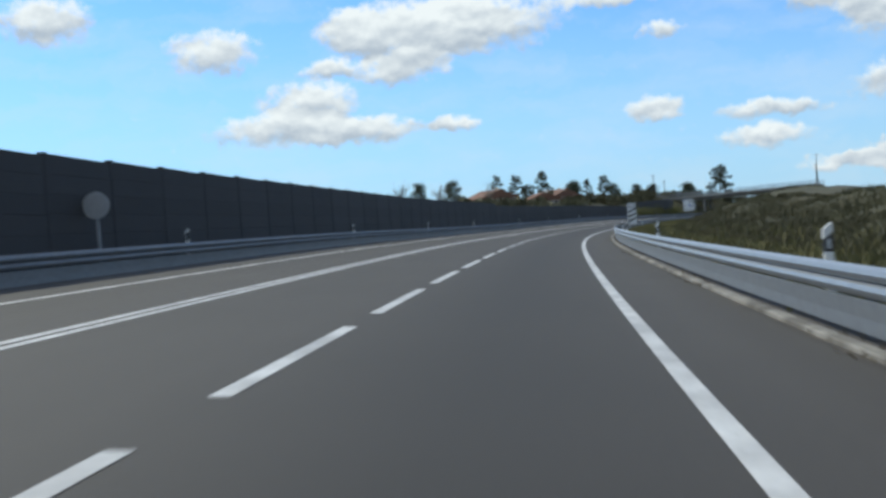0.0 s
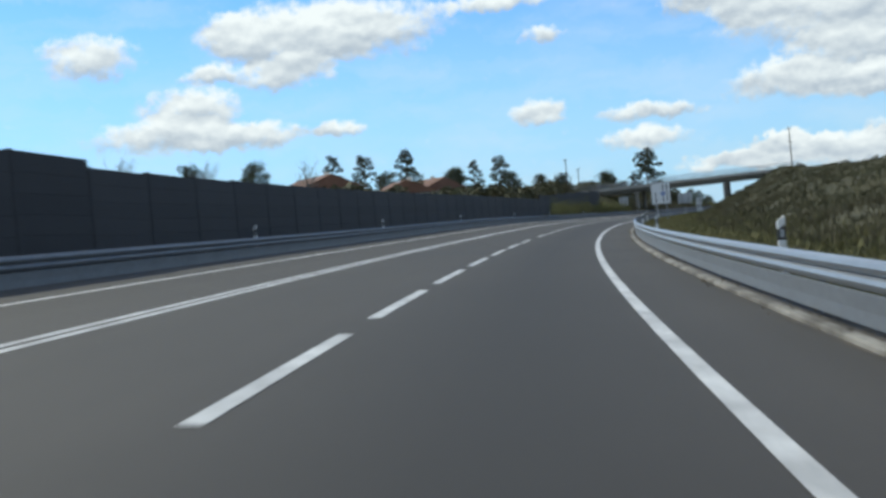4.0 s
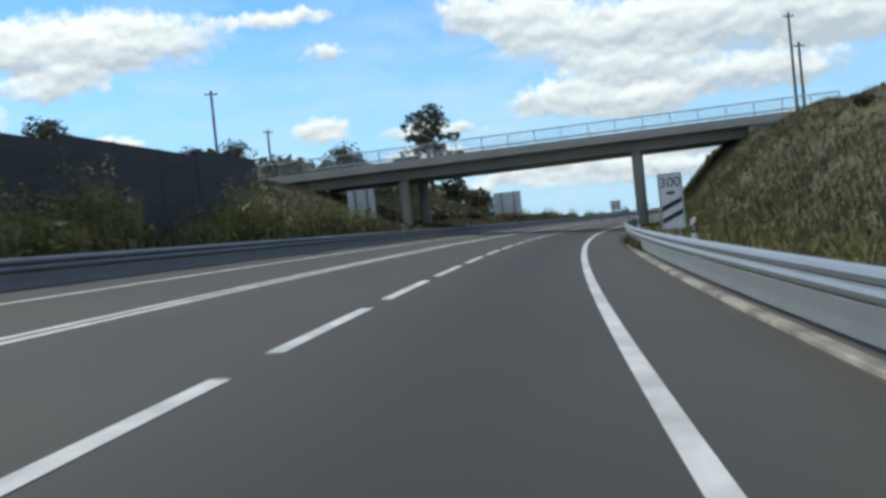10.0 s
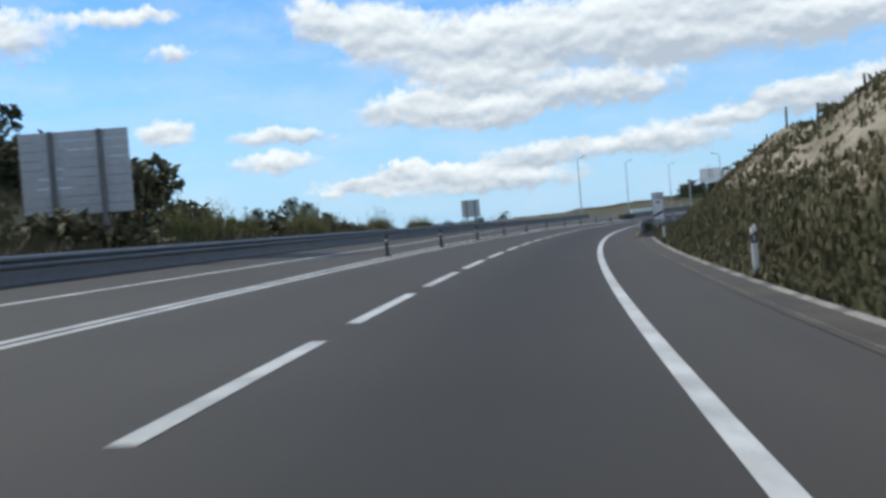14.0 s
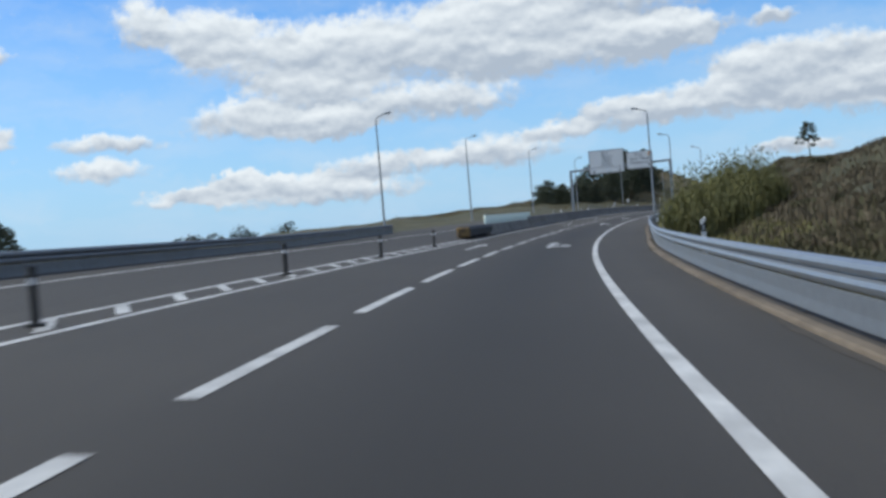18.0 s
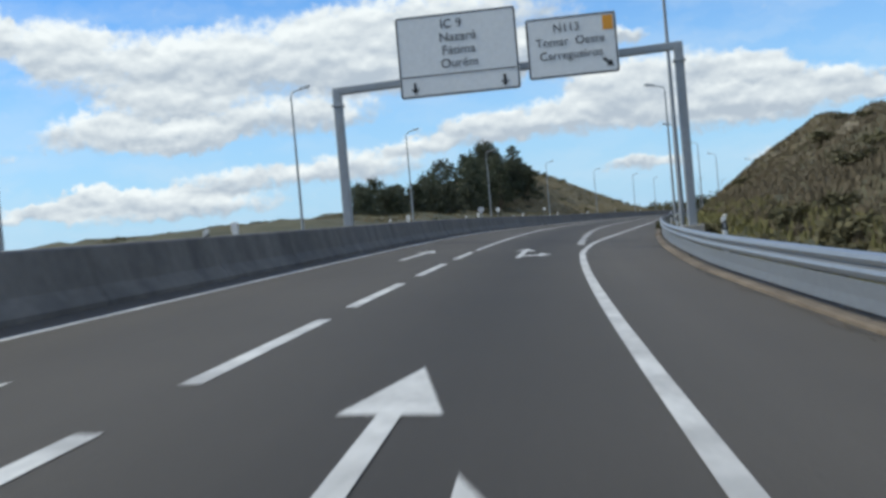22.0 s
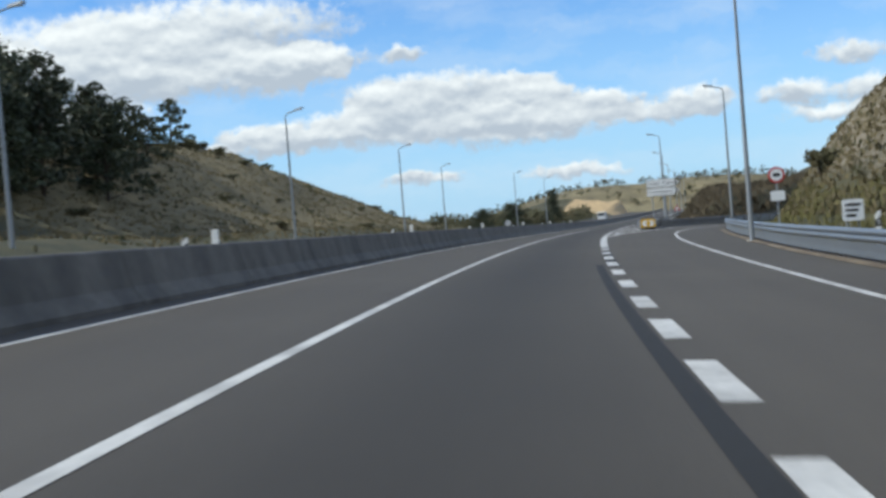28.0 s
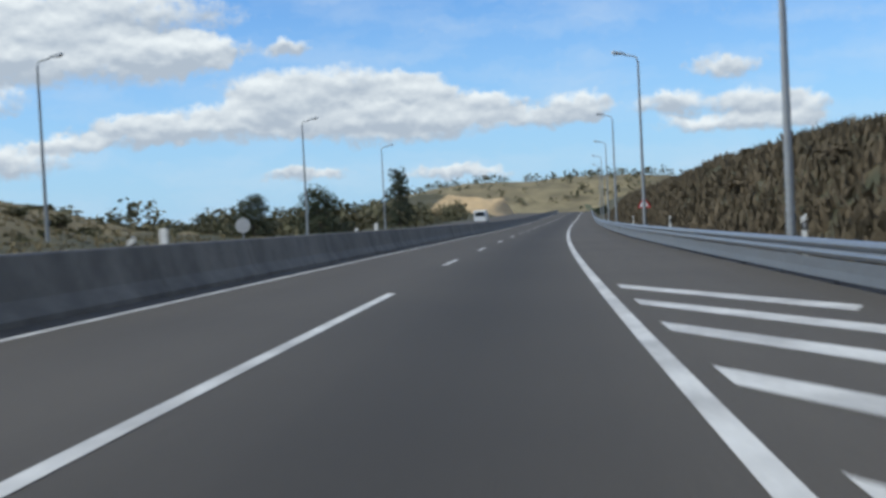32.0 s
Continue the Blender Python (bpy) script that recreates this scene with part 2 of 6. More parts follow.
def wear_and_sun_lanes(m):
    """Own lane worn darker, verges dusty, by the offset stored on the road's sheet; the stored tone paints cloud shade
    and sun into the colour.
    """
    n, l = m.node_tree.nodes, m.node_tree.links
    hsv = next(k for k in n if k.bl_idname == "ShaderNodeHueSaturation")
    a = n.new("ShaderNodeAttribute")
    a.attribute_name = "across"
    streak = n.new("ShaderNodeTexNoise")
    streak.inputs["Scale"].default_value, streak.inputs["Detail"].default_value = 1.3, 4.0
    co, mp = n.new("ShaderNodeCombineXYZ"), n.new("ShaderNodeTexCoord")
    l.new(a.outputs["Fac"], co.inputs[0])
    slow = n.new("ShaderNodeTexNoise")
    slow.inputs["Scale"].default_value = 0.02
    l.new(mp.outputs["Object"], slow.inputs["Vector"])
    l.new(slow.outputs[0], co.inputs[1])
    l.new(co.outputs[0], streak.inputs["Vector"])
    curve = n.new("ShaderNodeValToRGB")
    curve.color_ramp.interpolation = "B_SPLINE"
    e = curve.color_ramp.elements
    pts = ((-6.0, 1.05), (-4.0, 1.2), (-3.0, 1.16), (-1.7, 1.02), (-0.4, 1.12), (0.6, 0.82), (1.6, 0.56), (2.6, 0.76), (3.5, 1.14), (4.6, 1.28), (6.0, 1.15))
    for k, (x, v) in enumerate(pts):
        p = e[k] if k < 2 else e.new(1.0)
        p.position = (x + 8) / 16
        p.color = (v / 2, v / 2, v / 2, 1)
    place = n.new("ShaderNodeMapRange")
    place.inputs[1].default_value, place.inputs[2].default_value = -8.0, 8.0
    l.new(a.outputs["Fac"], place.inputs[0])
    l.new(place.outputs[0], curve.inputs[0])
    k2 = n.new("ShaderNodeMapRange")
    k2.inputs[1].default_value, k2.inputs[2].default_value, k2.inputs[3].default_value, k2.inputs[4].default_value = 0.3, 0.7, 1.86, 2.14
    l.new(streak.outputs[0], k2.inputs[0])
    m1 = n.new("ShaderNodeMath")
    m1.operation = "MULTIPLY"
    l.new(curve.outputs[0], m1.inputs[0])
    l.new(k2.outputs[0], m1.inputs[1])
    m2 = n.new("ShaderNodeMath")
    m2.operation = "MULTIPLY"
    l.new(hsv.inputs["Value"].links[0].from_socket, m2.inputs[0])
    l.new(m1.outputs[0], m2.inputs[1])
    sun_tone, m3 = n.new("ShaderNodeAttribute"), n.new("ShaderNodeMath")
    sun_tone.attribute_name, m3.operation = "tone", "MULTIPLY"
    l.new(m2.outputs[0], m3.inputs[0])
    l.new(sun_tone.outputs["Fac"], m3.inputs[1])
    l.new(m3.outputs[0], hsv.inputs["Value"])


wear_and_sun_lanes(ASPHALT)
PATCH_SOFT = shader("asphalt_soft_patch", (0.036, 0.033, 0.029), 0.85, vary=0.15, scale=0.5, fine=45, bump=0.25)
PATCH = shader("asphalt_dark_patch", (0.014, 0.0135, 0.013), 0.85, vary=0.15, scale=0.5, fine=45, bump=0.25)
PAINT = shader("road_paint", (0.57, 0.56, 0.53), 0.6, vary=0.14, scale=1.2, fine=14, bump=0.1, other=(0.36, 0.35, 0.33), spread=0.3)
STEEL = shader("galvanised_steel", (0.30, 0.325, 0.355), 0.46, 0.7, vary=0.1, scale=0.6, fine=9, bump=0.03)
STEEL_DULL = shader("weathered_steel", (0.20, 0.205, 0.21), 0.6, 0.5, vary=0.15, scale=0.8, fine=9, bump=0.03)
POLE = shader("grey_pole_steel", (0.30, 0.32, 0.34), 0.5, 0.4, vary=0.08, scale=0.8, fine=9, bump=0.02)
CONCRETE = shader("concrete", (0.40, 0.375, 0.33), 0.85, vary=0.2, scale=0.35, fine=18, bump=0.15, other=(0.28, 0.27, 0.25))
BARRIER = shader("weathered_barrier_concrete", (0.17, 0.16, 0.143), 0.85, vary=0.22, scale=1.1, fine=14, bump=0.15, other=(0.088, 0.084, 0.077), spread=0.35, stretch=(1, 1, 0.22))
KERB_BROWN = shader("soiled_kerb_concrete", (0.165, 0.13, 0.092), 0.9, vary=0.25, scale=0.7, fine=12, bump=0.2, other=(0.10, 0.076, 0.052), spread=0.25)
KERB = shader("kerb_concrete", (0.25, 0.235, 0.205), 0.9, vary=0.25, scale=0.9, fine=12, bump=0.2, other=(0.09, 0.08, 0.066), spread=0.2)
WALL_DARK = shader("dark_noise_panel", (0.034, 0.033, 0.034), 0.8, vary=0.25, scale=0.4, fine=20, bump=0.15, island=0.25)


def ground_shader():
    """Dry grass, scrub soil, rock and bare earth in one surface; soft masks on the sheet, broken up by noise, say which."""
    m = bpy.data.materials.new("bank_ground")
    m.use_nodes = True
    n, l = m.node_tree.nodes, m.node_tree.links
    b = n["Principled BSDF"]
    b.inputs["Roughness"].default_value = 0.95
    co = n.new("ShaderNodeTexCoord")

    def tex(scale, detail=6.0, rough=0.6, stretch=None):
        t = n.new("ShaderNodeTexNoise")
        t.inputs["Scale"].default_value, t.inputs["Detail"].default_value, t.inputs["Roughness"].default_value = scale, detail, rough
        if stretch:
            mp = n.new("ShaderNodeMapping")
            mp.inputs["Scale"].default_value = stretch
            l.new(co.outputs["Object"], mp.inputs[0])
            l.new(mp.outputs[0], t.inputs["Vector"])
        else:
            l.new(co.outputs["Object"], t.inputs["Vector"])
        return t.outputs[0]

    def ramp(x, a, c, lo=0.0, hi=1.0):
        r = n.new("ShaderNodeMapRange")
        r.interpolation_type = "SMOOTHSTEP"
        l.new(x, r.inputs[0])
        for k, v in enumerate((a, c, lo, hi)):
            r.inputs[k + 1].default_value = v
        return r.outputs[0]

    def mixed(f, a, c):
        x = n.new("ShaderNodeMix")
        x.data_type = "RGBA"
        l.new(f, x.inputs[0])
        for k, v in ((6, a), (7, c)):
            if isinstance(v, tuple):
                x.inputs[k].default_value = (*v, 1)
            else:
                l.new(v, x.inputs[k])
        return x.outputs[2]

    def masked(name, edge):
        a = n.new("ShaderNodeAttribute")
        a.attribute_name = name
        s = n.new("ShaderNodeMath")
        s.operation = "ADD"
        l.new(a.outputs["Fac"], s.inputs[0])
        l.new(edge, s.inputs[1])
        return ramp(s.outputs[0], 0.85, 1.15)

    broad, mid, fine, tiny = tex(0.1), tex(0.55), tex(2.4), tex(11.0, 4.0)
    beds = tex(0.5, 6.0, 0.65, (0.5, 0.5, 2.6))
    soil = mixed(ramp(broad, 0.35, 0.62), (0.078, 0.068, 0.032), (0.058, 0.056, 0.025))
    soil = mixed(ramp(fine, 0.52, 0.72), soil, (0.085, 0.073, 0.038))
    scrub = mixed(ramp(mid, 0.4, 0.6), (0.068, 0.058, 0.031), (0.042, 0.043, 0.020))
    rock = mixed(ramp(beds, 0.36, 0.6), (0.26, 0.22, 0.165), (0.165, 0.135, 0.092))
    rock = mixed(ramp(mid, 0.55, 0.66), rock, (0.085, 0.078, 0.042))
    earth = mixed(ramp(mid, 0.4, 0.62), (0.50, 0.355, 0.185), (0.37, 0.27, 0.145))
    col = mixed(masked("scrub", mid), soil, scrub)
    tan = mixed(ramp(mid, 0.38, 0.62), (0.21, 0.165, 0.088), (0.125, 0.105, 0.054))
    tan = mixed(ramp(fine, 0.58, 0.70), tan, (0.066, 0.06, 0.03))
    col = mixed(masked("tan", mid), col, tan)
    stony = masked("rock", mid)
    col = mixed(stony, col, rock)
    col = mixed(masked("earth", mid), col, earth)
    hsv = n.new("ShaderNodeHueSaturation")
    l.new(ramp(tiny, 0.28, 0.72, 0.8, 1.2), hsv.inputs["Value"])
    l.new(col, hsv.inputs["Color"])
    l.new(hsv.outputs[0], b.inputs["Base Color"])
    h = n.new("ShaderNodeMath")
    h.operation = "MULTIPLY_ADD"
    l.new(beds, h.inputs[0])
    deep = n.new("ShaderNodeMath")
    deep.operation = "MULTIPLY"
    l.new(stony, deep.inputs[0])
    deep.inputs[1].default_value = 1.8
    l.new(deep.outputs[0], h.inputs[1])
    l.new(fine, h.inputs[2])
    bp = n.new("ShaderNodeBump")
    bp.inputs["Strength"].default_value, bp.inputs["Distance"].default_value = 0.4, 0.06
    l.new(h.outputs[0], bp.inputs["Height"])
    l.new(bp.outputs[0], b.inputs["Normal"])
    return m


GROUND = ground_shader()
FARLAND = shader("far_land", (0.055, 0.06, 0.036), 0.95, vary=0.35, scale=0.012, fine=0.09, bump=0.0, other=(0.036, 0.045, 0.028), spread=0.3)


def dry_hill(m):
    """Pale dry grass over the far hill, by the mask stored on the land."""
    n, l = m.node_tree.nodes, m.node_tree.links
    hsv = next(k for k in n if k.bl_idname == "ShaderNodeHueSaturation")
    a, t, r = n.new("ShaderNodeAttribute"), n.new("ShaderNodeTexNoise"), n.new("ShaderNodeMix")
    a.attribute_name = "dry"
    t.inputs["Scale"].default_value, t.inputs["Detail"].default_value = 0.05, 6.0
    d = n.new("ShaderNodeMix")
    d.data_type = r.data_type = "RGBA"
    d.inputs[6].default_value, d.inputs[7].default_value = (0.22, 0.18, 0.10, 1), (0.12, 0.105, 0.058, 1)
    l.new(n["Texture Coordinate"].outputs["Object"], t.inputs["Vector"])
    l.new(t.outputs[0], d.inputs[0])
    l.new(a.outputs["Fac"], r.inputs[0])
    l.new(hsv.inputs["Color"].links[0].from_socket, r.inputs[6])
    l.new(d.outputs[2], r.inputs[7])
    l.new(r.outputs[2], hsv.inputs["Color"])


dry_hill(FARLAND)
LEAF_PINE = shader("pine_needles", (0.05, 0.062, 0.030), 0.7, vary=0.3, scale=1.2, fine=9, bump=0, island=0.45)
LEAF_BUSH = shader("bush_leaves", (0.078, 0.082, 0.036), 0.75, vary=0.2, scale=0.4, fine=9, bump=0, other=(0.085, 0.068, 0.03), island=0.25)
LEAF_REED = shader("yellow_green_reeds", (0.17, 0.16, 0.05), 0.75, vary=0.3, scale=0.8, fine=9, bump=0, other=(0.095, 0.10, 0.035), island=0.4)
LEAF_DRY = shader("dry_grass", (0.092, 0.078, 0.039), 0.85, vary=0.2, scale=0.12, fine=9, bump=0, other=(0.08, 0.078, 0.034), island=0.2)
LEAF_BRUSH = shader("brown_brush", (0.135, 0.104, 0.064), 0.85, vary=0.25, scale=0.3, fine=9, bump=0, other=(0.085, 0.07, 0.042), island=0.25)
LEAF_VERGE = shader("verge_grass_blades", (0.165, 0.145, 0.050), 0.85, vary=0.2, scale=0.3, fine=9, bump=0, other=(0.11, 0.108, 0.038), island=0.2)
LEAF_TAN = shader("tan_hill_grass", (0.19, 0.152, 0.08), 0.85, vary=0.2, scale=0.12, fine=9, bump=0, other=(0.12, 0.10, 0.05), island=0.2)
DIRT = shader("brown_gutter_dirt", (0.075, 0.06, 0.045), 0.95, vary=0.25, scale=0.9, fine=16, bump=0.3, other=(0.045, 0.04, 0.034), spread=0.3)
LEAF_WEED = shader("low_weeds", (0.075, 0.072, 0.030), 0.85, vary=0.2, scale=0.3, fine=9, bump=0, other=(0.062, 0.062, 0.028), island=0.2)
LEAF_GREY = shader("bare_grey_twigs", (0.19, 0.17, 0.15), 0.85, vary=0.2, scale=0.8, fine=9, bump=0, island=0.3)
BARK = shader("bark", (0.075, 0.055, 0.042), 0.95, vary=0.3, scale=2, fine=14, bump=0.5)
WHITE = shader("white_sign_face", (0.74, 0.75, 0.75), 0.35, vary=0.04, scale=1.2, fine=7, bump=0.0)
SIGN_BACK = shader("aluminium_sign_back", (0.47, 0.48, 0.49), 0.4, 0.35, vary=0.08, scale=1.2, fine=7, bump=0.0)
BLACK = shader("black_paint", (0.018, 0.018, 0.02), 0.5, vary=0.1, scale=2, fine=9, bump=0)
BLUE = shader("blue_sign_paint", (0.03, 0.10, 0.38), 0.4, vary=0.08, scale=2, fine=9, bump=0)
ORANGE = shader("orange_sign_paint", (0.75, 0.32, 0.02), 0.4, vary=0.08, scale=2, fine=9, bump=0)
YELLOW = shader("yellow_paint", (0.72, 0.42, 0.015), 0.5, vary=0.15, scale=2, fine=9, bump=0.05)
RUST_YELLOW = shader("worn_rusty_yellow", (0.24, 0.15, 0.045), 0.7, vary=0.2, scale=3, fine=9, bump=0.1, other=(0.07, 0.05, 0.03))
RED = shader("red_sign_paint", (0.45, 0.02, 0.02), 0.4, vary=0.08, scale=2, fine=9, bump=0)
RUBBER = shader("dark_rubber", (0.03, 0.03, 0.03), 0.7, vary=0.15, scale=2, fine=9, bump=0.05)
ROOF = shader("clay_roof_tiles", (0.19, 0.095, 0.06), 0.85, vary=0.25, scale=0.6, fine=7, bump=0.3)
PLASTER = shader("pale_plaster", (0.62, 0.58, 0.50), 0.85, vary=0.1, scale=0.4, fine=5, bump=0.1)
PLASTER_Y = shader("ochre_plaster", (0.62, 0.40, 0.12), 0.85, vary=0.1, scale=0.4, fine=5, bump=0.1)
GLASS_DARK = shader("dark_window_glass", (0.02, 0.025, 0.03), 0.1, vary=0.1, scale=2, fine=9, bump=0)
LAMP_GLASS = shader("lamp_glass", (0.55, 0.57, 0.58), 0.25, vary=0.05, scale=2, fine=9, bump=0)
PLASTIC = shader("white_plastic", (0.72, 0.72, 0.70), 0.5, vary=0.06, scale=2, fine=9, bump=0)
SCREEN_GLASS = shader("translucent_green_screen", (0.50, 0.60, 0.56), 0.35, vary=0.06, scale=1, fine=9, bump=0)


# ---- small mesh helpers ----
def mesh_from(name, verts, faces, mats, idx=None, smooth=False):
    me = bpy.data.meshes.new(name)
    me.from_pydata([tuple(v) for v in verts], [], [tuple(f) for f in faces])
    for m in (mats if isinstance(mats, (list, tuple)) else [mats]):
        me.materials.append(m)
    if idx is not None:
        me.polygons.foreach_set("material_index", idx)
    if smooth:
        me.polygons.foreach_set("use_smooth", [True] * len(me.polygons))
    me.update()
    return me


def part(name, me, parent, label="", m=None):
    """Links a mesh as one object under a thing or a part."""
    ob = new(name, me)
    if m is not None:
        ob.matrix_basis = m
    if parent is not None:
        ob.parent = parent
    if label:
        ob["label"] = label
    return ob


def empty(name, m, label, category, group="", kind=""):
    ob = new(name)
    ob.matrix_basis = m
    ob.empty_display_size = 0.3
    return tagged(ob, label, category, group, kind)


class Geo:
    """Vertices and faces gathered from boxes, tubes and sweeps."""

    def __init__(self):
        self.v, self.f, self.i = [], [], []

    def add(self, v, f, i=0):
        k = len(self.v)
        self.v += [tuple(p) for p in v]
        self.f += [tuple(a + k for a in q) for q in f]
        self.i += [i] * len(f)
        return self

    def box(self, lo, hi, i=0, bevel=0.0, m=None):
        """A box, with its upright and level edges chamfered where bevel is given."""
        (x0, y0, z0), (x1, y1, z1) = lo, hi
        b = bevel
        if b <= 0:
            v = [(x, y, z) for z in (z0, z1) for y in (y0, y1) for x in (x0, x1)]
            f = [(0, 2, 3, 1), (4, 5, 7, 6), (0, 1, 5, 4), (2, 6, 7, 3), (0, 4, 6, 2), (1, 3, 7, 5)]
        else:
            ring = lambda d, z: [(x0 + d + b, y0 + d, z), (x1 - d - b, y0 + d, z), (x1 - d, y0 + d + b, z), (x1 - d, y1 - d - b, z), (x1 - d - b, y1 - d, z), (x0 + d + b, y1 - d, z), (x0 + d, y1 - d - b, z), (x0 + d, y0 + d + b, z)]
            v = ring(b * 0.6, z0) + ring(0, z0 + b) + ring(0, z1 - b) + ring(b * 0.6, z1)
            f = [tuple(range(7, -1, -1)), tuple(range(24, 32))]
            for r in range(3):
                f += [(8 * r + k, 8 * r + (k + 1) % 8, 8 * r + 8 + (k + 1) % 8, 8 * r + 8 + k) for k in range(8)]
        if m is not None:
            v = [m @ Vector(p) for p in v]
        return self.add(v, f, i)

    def tube(self, pts, radii, n=8, i=0, cap=True):
        """A round tube along points."""
        pts = [Vector(p) for p in pts]
        v, f = [], []
        for k, p in enumerate(pts):
            d = (pts[min(k + 1, len(pts) - 1)] - pts[max(k - 1, 0)]).normalized()
            a = d.cross(Vector((0.0, 0.31, 0.95)) if abs(d.z) < 0.9 else Vector((1, 0, 0))).normalized()
            c = d.cross(a)
            r = radii[k] if isinstance(radii, (list, tuple)) else radii
            v += [p + (a * math.cos(t) + c * math.sin(t)) * r for t in (2 * math.pi * j / n for j in range(n))]
        for k in range(len(pts) - 1):
            f += [(k * n + j, k * n + (j + 1) % n, (k + 1) * n + (j + 1) % n, (k + 1) * n + j) for j in range(n)]
        if cap:
            f += [tuple(range(n - 1, -1, -1)), tuple((len(pts) - 1) * n + j for j in range(n))]
        return self.add(v, f, i)

    def prism(self, poly, y0, y1, i=0):
        """A flat outline in x, z pushed from y0 to y1."""
        n = len(poly)
        v = [(x, y0, z) for x, z in poly] + [(x, y1, z) for x, z in poly]
        f = [tuple(range(n)), tuple(range(2 * n - 1, n - 1, -1))] + [(k, n + k, n + (k + 1) % n, (k + 1) % n) for k in range(n)]
        return self.add(v, f, i)

    def mesh(self, name, mats, smooth=False):
        return mesh_from(name, self.v, self.f, mats, self.i, smooth)


# ---- the road's line: heading, height and crossfall every 50 m ----
HEADING = [5.296, 7.241, 10.783, 14.727, 18.236, 22.083, 25.759, 30.264, 34.455, 38.969, 43.275, 46.319, 50.234, 54.275, 58.492, 61.789, 63.61, 64.9, 65.6, 66.0, 66.2, 66.2]
HEIGHT = [0.122, 0.717, 1.168, 1.65, 2.164, 2.352, 2.506, 2.558, 2.573, 2.53, 2.466, 2.681, 2.996, 3.005, 2.925, 2.688, 2.315, 2.0, 1.8, 1.8, 2.0, 2.3]
FALL = [-0.0598, -0.0746, -0.0744, -0.0792, -0.0877, -0.0823, -0.0741, -0.0671, -0.0639, -0.065, -0.0616, -0.0688, -0.0762, -0.0665, -0.0519, -0.0341, -0.0261, -0.02, -0.02, -0.02, -0.02, -0.02]


def glide(v, s):
    v, s = np.asarray(v, float), np.asarray(s, float)
    i = np.clip((s / 50).astype(int), 0, len(v) - 2)
    t, m = s / 50 - i, np.gradient(v)
    c = np.clip(t, 0, 1)
    r = (2 * c**3 - 3 * c**2 + 1) * v[i] + (c**3 - 2 * c**2 + c) * m[i] + (3 * c**2 - 2 * c**3) * v[i + 1] + (c**3 - c**2) * m[i + 1]
    return r + np.where(t < 0, t * m[0], 0) + np.where(t > 1, (t - 1) * m[-1], 0)


SS = np.arange(-150, 1250.1, 0.5)
AH = np.radians(glide(HEADING, SS))
AM = (AH[1:] + AH[:-1]) / 2
AX_ = np.concatenate([[0], np.cumsum(np.sin(AM) * 0.5)])
AY_ = np.concatenate([[0], np.cumsum(np.cos(AM) * 0.5)])
AX_, AY_ = AX_ - AX_[300] - 2.35, AY_ - AY_[300] + 0.2


def rd(s, l, h=0.0):
    """The world place at s metres along the lane line, l metres to its right, h above the road's plane."""
    a = np.interp(s, SS, AH)
    return Vector((float(np.interp(s, SS, AX_) + l * np.cos(a)), float(np.interp(s, SS, AY_) - l * np.sin(a)), float(glide(HEIGHT, s) + glide(FALL, np.clip(s, 0, 1050)) * l + h)))


def heading(s):
    return float(np.interp(s, SS, AH))


def at(s, l, h=0.0, turn=0.0):
    """An upright pose at the road: x to its right, y along it."""
    p = rd(s, l, h)
    return Matrix.Translation(p) @ Matrix.Rotation(-heading(s) + radians(turn), 4, "Z")


def ribbon(name, s0, s1, section, mats, step=4.0, smooth=False, closed=False, shift=None, caps=False):
    """A mesh swept along the road: section is a list of (l, h); shift(s) moves it sideways."""
    ss = np.linspace(s0, s1, max(2, int(abs(s1 - s0) / step) + 1))
    n, v, f = len(section), [], []
    for s in ss:
        d = shift(s) if shift else 0
        v += [rd(s, l + d, h) for l, h in section]
    for k in range(len(ss) - 1):
        for j in range(n if closed else n - 1):
            f.append((k * n + j, (k + 1) * n + j, (k + 1) * n + (j + 1) % n, k * n + (j + 1) % n))
    if caps:
        f += [tuple(range(n)), tuple(range(len(v) - 1, len(v) - n - 1, -1))]
    return mesh_from(name, v, f, mats, smooth=smooth)


def table(*pairs):
    """A smooth value along the road from (s, value) pairs."""
    a, b = [p[0] for p in pairs], [p[1] for p in pairs]
    return lambda s: float(np.interp(s, a, b))


RAIL_R = table((-150, 5.35), (0, 5.3), (60, 5.15), (200, 5.09), (404, 5.1), (450, 5.18), (480, 5.6), (500, 6.05), (525, 6.02), (550, 5.9), (560, 5.9), (574, 6.3), (600, 7.3), (630, 8.1), (685, 8.7), (720, 9.3), (745, 10.3), (758, 11.0), (770, 12.6), (780, 14.8), (790, 17.8), (800, 21.6))
LANE = table((-150, 0), (304, 0), (470, -0.1), (567, -0.17), (616, -0.15), (690, 0.05), (800, 0.03))
EXIT_L = table((570, 3.05), (620, 3.15), (690, 3.43), (712, 3.52), (730, 3.53))
EDGE_R = table((-150, 3.31), (10, 3.31), (154, 3.26), (229, 3.17), (350, 3.22), (433, 3.36), (480, 3.34), (560, 3.25), (570, 3.28), (579, 3.68), (594, 4.8), (612, 5.8), (634, 6.4), (680, 6.6), (700, 6.8), (738, 7.15), (752, 7.6), (760, 8.1), (768, 9.0), (778, 10.8), (788, 13.8), (798, 17.6))
GORE_B = table((781, 6.6), (786, 8.6), (792, 11.2), (800, 14.5), (812, 20.0), (830, 30.0), (860, 49.0), (900, 78.0), (1250, 300.0))
NOSE = table((797, 0.2), (803, 2.2), (815, 3.4), (835, 4.3), (875, 4.3), (922, 4.0), (1250, 4.0))
